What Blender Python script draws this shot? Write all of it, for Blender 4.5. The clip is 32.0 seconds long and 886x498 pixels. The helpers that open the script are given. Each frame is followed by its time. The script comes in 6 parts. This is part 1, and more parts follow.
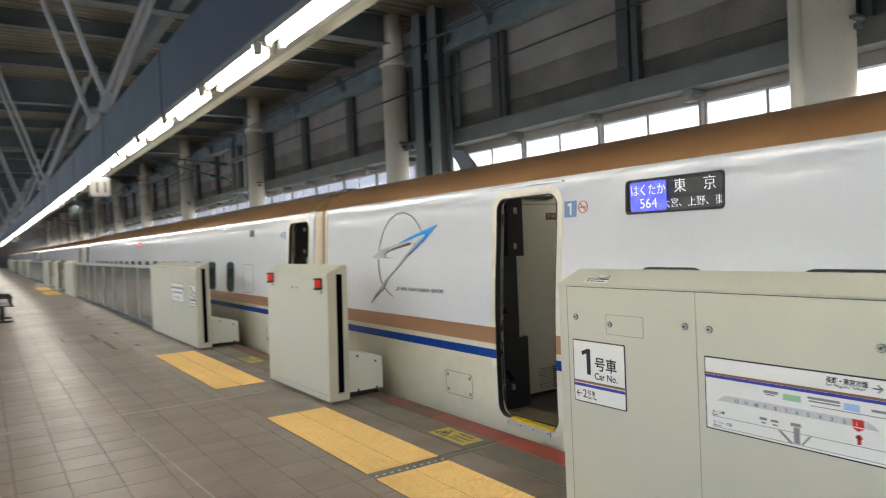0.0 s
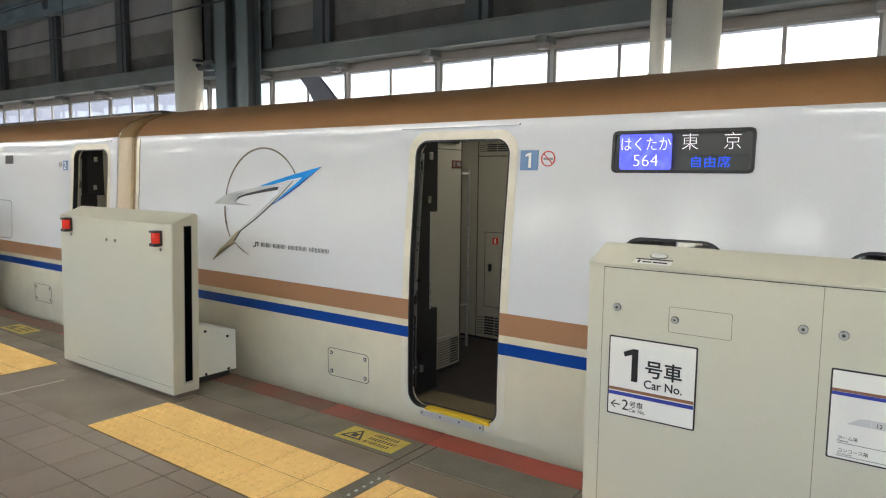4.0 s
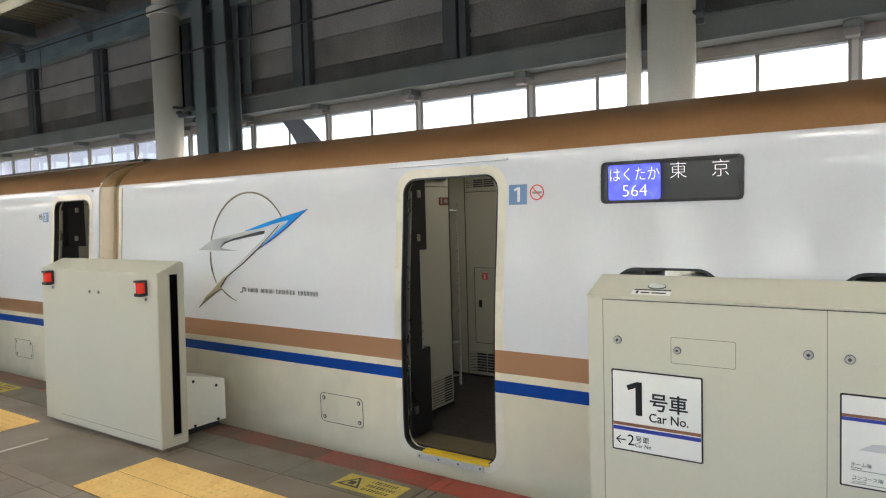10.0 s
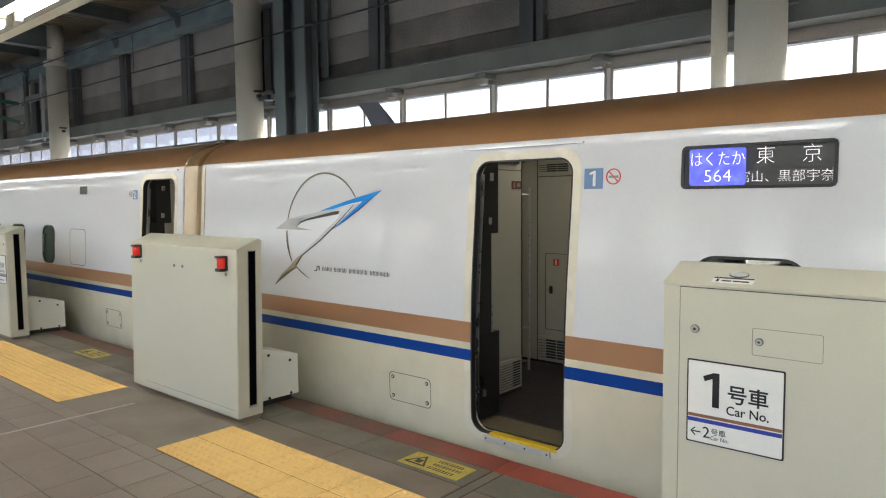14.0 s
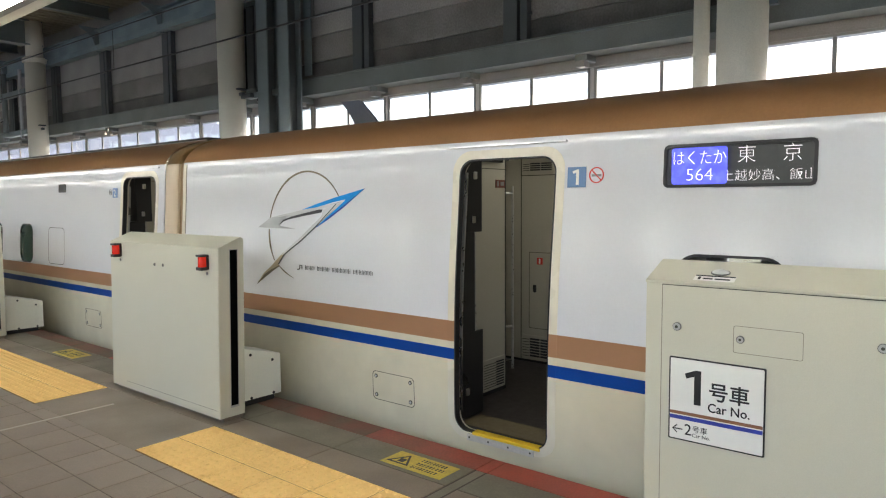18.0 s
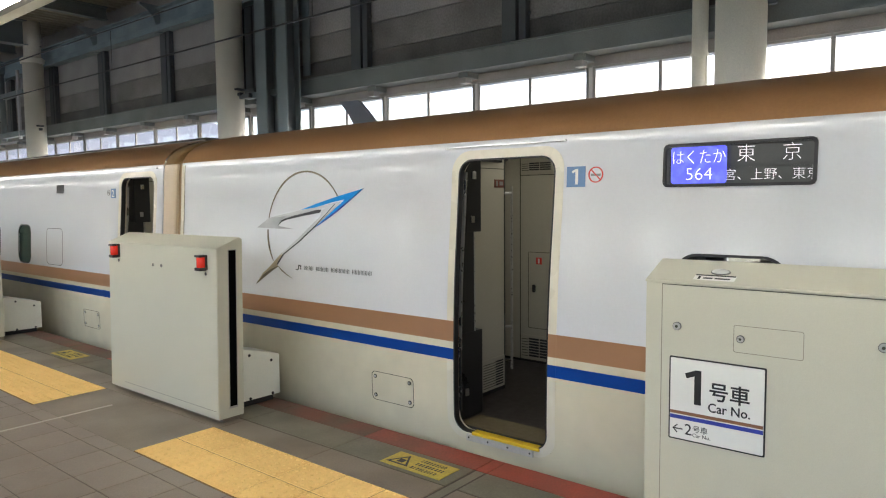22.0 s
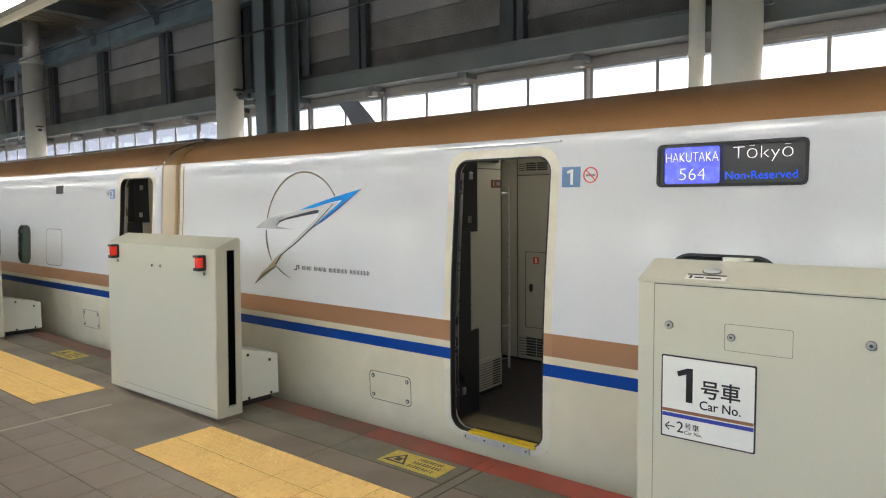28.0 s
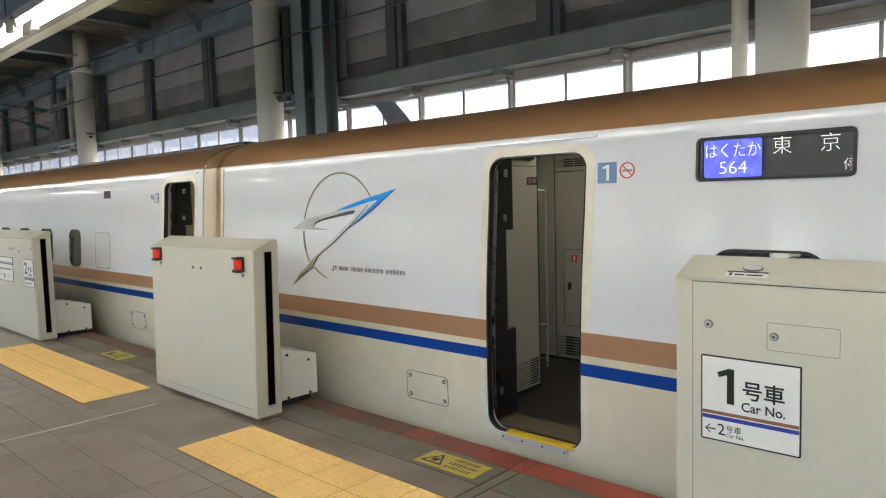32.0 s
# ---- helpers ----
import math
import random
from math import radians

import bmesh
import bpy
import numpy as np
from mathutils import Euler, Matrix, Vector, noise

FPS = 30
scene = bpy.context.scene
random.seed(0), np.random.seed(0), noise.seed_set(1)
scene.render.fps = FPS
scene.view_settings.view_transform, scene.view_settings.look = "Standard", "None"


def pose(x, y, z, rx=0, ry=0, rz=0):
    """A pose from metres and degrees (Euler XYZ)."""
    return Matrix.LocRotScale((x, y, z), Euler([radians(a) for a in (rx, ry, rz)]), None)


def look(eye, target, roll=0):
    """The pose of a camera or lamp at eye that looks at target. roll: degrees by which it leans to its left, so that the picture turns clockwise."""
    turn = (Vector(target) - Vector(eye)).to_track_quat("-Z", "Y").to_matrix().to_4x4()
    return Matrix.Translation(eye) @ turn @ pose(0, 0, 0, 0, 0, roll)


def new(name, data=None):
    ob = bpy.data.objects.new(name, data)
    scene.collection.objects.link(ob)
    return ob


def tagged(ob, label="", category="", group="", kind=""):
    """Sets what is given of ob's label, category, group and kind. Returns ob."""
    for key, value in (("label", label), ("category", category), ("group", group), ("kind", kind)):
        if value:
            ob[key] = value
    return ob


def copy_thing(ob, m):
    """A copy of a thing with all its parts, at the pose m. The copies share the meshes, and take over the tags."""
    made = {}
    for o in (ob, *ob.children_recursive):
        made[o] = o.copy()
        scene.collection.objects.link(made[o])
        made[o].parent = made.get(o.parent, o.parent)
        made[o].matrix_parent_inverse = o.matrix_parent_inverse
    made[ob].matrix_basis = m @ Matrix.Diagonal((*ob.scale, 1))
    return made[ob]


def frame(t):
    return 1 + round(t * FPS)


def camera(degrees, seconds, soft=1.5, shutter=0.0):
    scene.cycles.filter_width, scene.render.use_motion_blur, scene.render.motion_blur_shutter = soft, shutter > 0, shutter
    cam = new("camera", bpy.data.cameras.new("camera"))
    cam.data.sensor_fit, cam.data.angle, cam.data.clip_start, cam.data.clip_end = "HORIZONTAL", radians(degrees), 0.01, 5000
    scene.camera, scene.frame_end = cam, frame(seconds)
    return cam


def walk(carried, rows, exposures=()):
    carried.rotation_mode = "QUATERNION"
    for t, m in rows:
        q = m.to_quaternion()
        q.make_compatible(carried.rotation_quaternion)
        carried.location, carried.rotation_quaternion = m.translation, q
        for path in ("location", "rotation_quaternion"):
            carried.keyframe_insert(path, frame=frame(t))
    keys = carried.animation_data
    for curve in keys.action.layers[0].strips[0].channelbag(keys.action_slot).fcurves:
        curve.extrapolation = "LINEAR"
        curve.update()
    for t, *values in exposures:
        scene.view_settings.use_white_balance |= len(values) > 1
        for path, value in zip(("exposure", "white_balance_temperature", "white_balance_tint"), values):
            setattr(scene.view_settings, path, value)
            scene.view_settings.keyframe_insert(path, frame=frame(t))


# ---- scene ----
cam = camera(66.2, 32.0, soft=1.15, shutter=0.4)
PATH = [
    (0, (0.706, 4.918, 1.572), (1.829, 6.573, 1.545), -2.4),
    (0.5, (0.743, 5.706, 1.603), (2.077, 7.192, 1.496), -1.9),
    (1, (0.84, 6.188, 1.634), (2.299, 7.542, 1.44), -0.7),
    (1.5, (0.84, 6.399, 1.662), (2.365, 7.678, 1.459), -0.4),
    (2, (0.805, 6.455, 1.659), (2.382, 7.667, 1.452), 0.0),
    (2.5, (0.787, 6.471, 1.652), (2.387, 7.651, 1.44), 0.4),
    (4.5, (0.654, 6.622, 1.664), (2.266, 7.787, 1.45), 0.6),
    (5, (0.656, 6.642, 1.66), (2.267, 7.807, 1.445), 0.5),
    (5.5, (0.673, 6.674, 1.655), (2.252, 7.883, 1.439), 0.4),
    (6, (0.695, 6.666, 1.663), (2.273, 7.884, 1.502), -0.7),
    (6.5, (0.701, 6.658, 1.666), (2.298, 7.858, 1.567), -1.7),
    (7, (0.699, 6.655, 1.665), (2.312, 7.833, 1.562), -1.7),
    (7.5, (0.692, 6.651, 1.666), (2.318, 7.811, 1.56), -1.6),
    (8, (0.689, 6.647, 1.666), (2.324, 7.794, 1.56), -1.6),
    (8.5, (0.684, 6.649, 1.668), (2.325, 7.787, 1.562), -1.6),
    (9, (0.683, 6.651, 1.669), (2.327, 7.785, 1.562), -1.6),
    (9.5, (0.683, 6.651, 1.67), (2.328, 7.784, 1.563), -1.6),
    (10, (0.686, 6.654, 1.669), (2.331, 7.787, 1.561), -1.6),
    (10.5, (0.677, 6.652, 1.663), (2.322, 7.784, 1.556), -1.6),
    (11, (0.669, 6.647, 1.661), (2.293, 7.81, 1.549), -1.4),
    (11.5, (0.644, 6.679, 1.653), (2.174, 7.962, 1.538), -0.6),
    (12, (0.664, 6.681, 1.651), (2.108, 8.059, 1.533), -0.2),
    (12.5, (0.677, 6.669, 1.651), (2.135, 8.033, 1.522), -0.4),
    (13, (0.677, 6.664, 1.649), (2.159, 8.0, 1.509), -0.6),
    (13.5, (0.68, 6.665, 1.645), (2.182, 7.978, 1.501), -0.5),
    (14, (0.685, 6.67, 1.646), (2.203, 7.964, 1.501), -0.5),
    (14.5, (0.688, 6.669, 1.644), (2.218, 7.949, 1.499), -0.5),
    (16.5, (0.691, 6.674, 1.643), (2.238, 7.933, 1.496), -0.5),
    (17, (0.696, 6.675, 1.643), (2.242, 7.934, 1.496), -0.4),
    (17.5, (0.694, 6.676, 1.642), (2.241, 7.934, 1.495), -0.4),
    (18, (0.7, 6.673, 1.639), (2.247, 7.932, 1.492), -0.4),
    (18.5, (0.702, 6.671, 1.64), (2.249, 7.93, 1.493), -0.5),
    (19, (0.702, 6.676, 1.638), (2.25, 7.934, 1.491), -0.5),
    (19.5, (0.703, 6.681, 1.638), (2.252, 7.938, 1.491), -0.5),
    (20, (0.703, 6.677, 1.639), (2.251, 7.934, 1.492), -0.5),
    (20.5, (0.703, 6.674, 1.639), (2.251, 7.931, 1.492), -0.5),
    (21, (0.703, 6.672, 1.639), (2.252, 7.929, 1.492), -0.5),
    (21.5, (0.703, 6.676, 1.641), (2.253, 7.932, 1.492), -0.5),
    (22, (0.705, 6.68, 1.638), (2.254, 7.936, 1.491), -0.5),
    (22.5, (0.702, 6.678, 1.639), (2.251, 7.934, 1.492), -0.5),
    (23, (0.702, 6.669, 1.64), (2.251, 7.926, 1.492), -0.5),
    (23.5, (0.701, 6.669, 1.64), (2.25, 7.925, 1.492), -0.5),
    (24, (0.699, 6.668, 1.64), (2.248, 7.924, 1.492), -0.5),
    (24.5, (0.7, 6.663, 1.639), (2.249, 7.919, 1.491), -0.5),
    (25, (0.698, 6.657, 1.64), (2.248, 7.913, 1.493), -0.5),
    (25.5, (0.697, 6.655, 1.642), (2.247, 7.911, 1.494), -0.5),
    (27.5, (0.686, 6.635, 1.646), (2.236, 7.891, 1.497), -0.6),
    (28, (0.692, 6.642, 1.642), (2.242, 7.898, 1.494), -0.6),
    (28.5, (0.699, 6.647, 1.64), (2.249, 7.903, 1.491), -0.5),
    (29, (0.751, 6.603, 1.637), (2.259, 7.908, 1.478), -0.2),
    (29.5, (0.762, 6.609, 1.648), (2.203, 7.986, 1.478), -0.0),
    (30, (0.745, 6.629, 1.651), (2.168, 8.024, 1.49), -0.3),
    (30.5, (0.734, 6.623, 1.651), (2.163, 8.014, 1.499), -0.7),
    (31, (0.74, 6.617, 1.649), (2.178, 7.999, 1.501), -1.1),
    (31.5, (0.745, 6.624, 1.646), (2.192, 7.996, 1.497), -1.3),
    (32, (0.746, 6.628, 1.645), (2.216, 7.976, 1.494), -1.6),
]
walk(cam, [(t, look(eye, target, roll)) for t, eye, target, roll in PATH])

# ---- world and light ----
world = bpy.data.worlds.new("overcast_sky")
scene.world = world
world.use_nodes = True
wn = world.node_tree.nodes
sky = wn.new("ShaderNodeTexSky")
sky.sky_type = "NISHITA"
sky.sun_disc = False
sky.sun_elevation, sky.sun_rotation = radians(38), radians(115)
sky.dust_density, sky.air_density, sky.ozone_density = 4.0, 1.0, 1.0
world.node_tree.links.new(sky.outputs["Color"], wn["Background"].inputs["Color"])
wn["Background"].inputs["Strength"].default_value = 0.15
sun_data = bpy.data.lights.new("sun", "SUN")
sun_data.energy, sun_data.angle, sun_data.color = 1.0, radians(20), (1.0, 0.96, 0.9)
sun = new("sun", sun_data)
sun.matrix_world = look((40, -20, 40), (8, 10, 0))
scene.view_settings.exposure = 2.30


# ---- materials ----
def mat(name, colour, rough=0.5, metal=0.0, second=None, scale=3.0, amount=0.35, fine=60.0, bump=0.05,
        rough_var=0.1, vary=0.0, emit=None, power=0.0, coat=0.0, spec=0.5, stretch=None, wave=0.0):
    """Painted, stony or metal surface: broad stains, fine grain, relief."""
    m = bpy.data.materials.new(name)
    m.use_nodes = True
    n, l = m.node_tree.nodes, m.node_tree.links
    b = n["Principled BSDF"]
    tex = n.new("ShaderNodeTexCoord")
    src = tex.outputs["Object"]
    if stretch:
        mp = n.new("ShaderNodeMapping")
        mp.inputs["Scale"].default_value = stretch
        l.new(src, mp.inputs["Vector"])
        src = mp.outputs["Vector"]
    if vary:
        each, far, shift = n.new("ShaderNodeObjectInfo"), n.new("ShaderNodeMath"), n.new("ShaderNodeVectorMath")
        far.operation = "MULTIPLY"
        far.inputs[1].default_value = 40.0
        l.new(each.outputs["Random"], far.inputs[0])
        l.new(src, shift.inputs[0]), l.new(far.outputs["Value"], shift.inputs[1])
        src = shift.outputs["Vector"]
    big, small = n.new("ShaderNodeTexNoise"), n.new("ShaderNodeTexNoise")
    big.inputs["Scale"].default_value, big.inputs["Detail"].default_value = scale, 6
    small.inputs["Scale"].default_value, small.inputs["Detail"].default_value = fine, 4
    l.new(src, big.inputs["Vector"]), l.new(src, small.inputs["Vector"])
    if second is None:
        second = tuple(c * 0.8 for c in colour)
    ramp = n.new("ShaderNodeMapRange")
    ramp.inputs["From Min"].default_value, ramp.inputs["From Max"].default_value = 0.35, 0.7
    ramp.inputs["To Max"].default_value = amount
    l.new(big.outputs["Fac"], ramp.inputs["Value"])
    mix = n.new("ShaderNodeMix")
    mix.data_type = "RGBA"
    mix.inputs["A"].default_value, mix.inputs["B"].default_value = (*colour, 1), (*second, 1)
    l.new(ramp.outputs["Result"], mix.inputs["Factor"])
    col = mix.outputs["Result"]
    grain = n.new("ShaderNodeMix")
    grain.data_type, grain.blend_type = "RGBA", "MULTIPLY"
    gr = n.new("ShaderNodeMapRange")
    gr.inputs["To Min"].default_value, gr.inputs["To Max"].default_value = 1 - 0.5 * amount, 1 + 0.3 * amount
    l.new(small.outputs["Fac"], gr.inputs["Value"])
    grain.inputs["Factor"].default_value = 1.0
    l.new(col, grain.inputs["A"]), l.new(gr.outputs["Result"], grain.inputs["B"])
    col = grain.outputs["Result"]
    if vary:
        info, vr, vm = n.new("ShaderNodeObjectInfo"), n.new("ShaderNodeMapRange"), n.new("ShaderNodeMix")
        geo, add = n.new("ShaderNodeNewGeometry"), n.new("ShaderNodeMath")
        add.operation = "ADD"
        l.new(info.outputs["Random"], add.inputs[0]), l.new(geo.outputs["Random Per Island"], add.inputs[1])
        vr.inputs["From Max"].default_value = 2.0
        vr.inputs["To Min"].default_value, vr.inputs["To Max"].default_value = 1 - vary, 1 + vary
        l.new(add.outputs["Value"], vr.inputs["Value"])
        vm.data_type, vm.blend_type = "RGBA", "MULTIPLY"
        vm.inputs["Factor"].default_value = 1.0
        l.new(col, vm.inputs["A"]), l.new(vr.outputs["Result"], vm.inputs["B"])
        col = vm.outputs["Result"]
    l.new(col, b.inputs["Base Color"])
    rr = n.new("ShaderNodeMapRange")
    rr.inputs["To Min"].default_value, rr.inputs["To Max"].default_value = max(0.02, rough - rough_var), min(1, rough + rough_var)
    l.new(big.outputs["Fac"], rr.inputs["Value"])
    l.new(rr.outputs["Result"], b.inputs["Roughness"])
    b.inputs["Metallic"].default_value = metal
    b.inputs["Specular IOR Level"].default_value = spec
    b.inputs["Coat Weight"].default_value = coat
    b.inputs["Coat Roughness"].default_value = 0.06
    if bump:
        bn = n.new("ShaderNodeBump")
        bn.inputs["Strength"].default_value, bn.inputs["Distance"].default_value = bump, 0.004
        l.new(small.outputs["Fac"], bn.inputs["Height"])
        l.new(bn.outputs["Normal"], b.inputs["Normal"])
    if wave:
        wv, wb = n.new("ShaderNodeTexNoise"), n.new("ShaderNodeBump")
        wv.inputs["Scale"].default_value, wv.inputs["Detail"].default_value = 1.6, 1
        wb.inputs["Strength"].default_value, wb.inputs["Distance"].default_value = 1.0, wave
        l.new(src, wv.inputs["Vector"]), l.new(wv.outputs["Fac"], wb.inputs["Height"])
        l.new(wb.outputs["Normal"], b.inputs["Normal"])
    if emit:
        b.inputs["Emission Color"].default_value, b.inputs["Emission Strength"].default_value = (*emit, 1), power
    return m


def glow(name, colour, power):
    m = bpy.data.materials.new(name)
    m.use_nodes = True
    b = m.node_tree.nodes["Principled BSDF"]
    b.inputs["Base Color"].default_value = (*[min(1, c) for c in colour], 1)
    b.inputs["Emission Color"].default_value, b.inputs["Emission Strength"].default_value = (*colour, 1), power
    b.inputs["Specular IOR Level"].default_value = 0.2
    return m


def led_mottled(name, deep, pale, power):
    """A lit matrix whose cells glow unevenly."""
    m = glow(name, deep, power)
    n, l = m.node_tree.nodes, m.node_tree.links
    tex, big, ramp, mix = n.new("ShaderNodeTexCoord"), n.new("ShaderNodeTexNoise"), n.new("ShaderNodeMapRange"), n.new("ShaderNodeMix")
    big.inputs["Scale"].default_value, big.inputs["Detail"].default_value = 22, 3
    ramp.inputs["From Min"].default_value, ramp.inputs["From Max"].default_value = 0.48, 0.66
    mix.data_type = "RGBA"
    mix.inputs["A"].default_value, mix.inputs["B"].default_value = (*deep, 1), (*pale, 1)
    l.new(tex.outputs["Object"], big.inputs["Vector"]), l.new(big.outputs["Fac"], ramp.inputs["Value"])
    l.new(ramp.outputs["Result"], mix.inputs["Factor"]), l.new(mix.outputs["Result"], n["Principled BSDF"].inputs["Emission Color"])
    return m


def glass(name, tint=(0.9, 0.95, 0.95), rough=0.02, ior=1.45):
    m = bpy.data.materials.new(name)
    m.use_nodes = True
    b = m.node_tree.nodes["Principled BSDF"]
    b.inputs["Base Color"].default_value = (*tint, 1)
    b.inputs["Roughness"].default_value, b.inputs["Transmission Weight"].default_value = rough, 1.0
    b.inputs["IOR"].default_value = ior
    return m


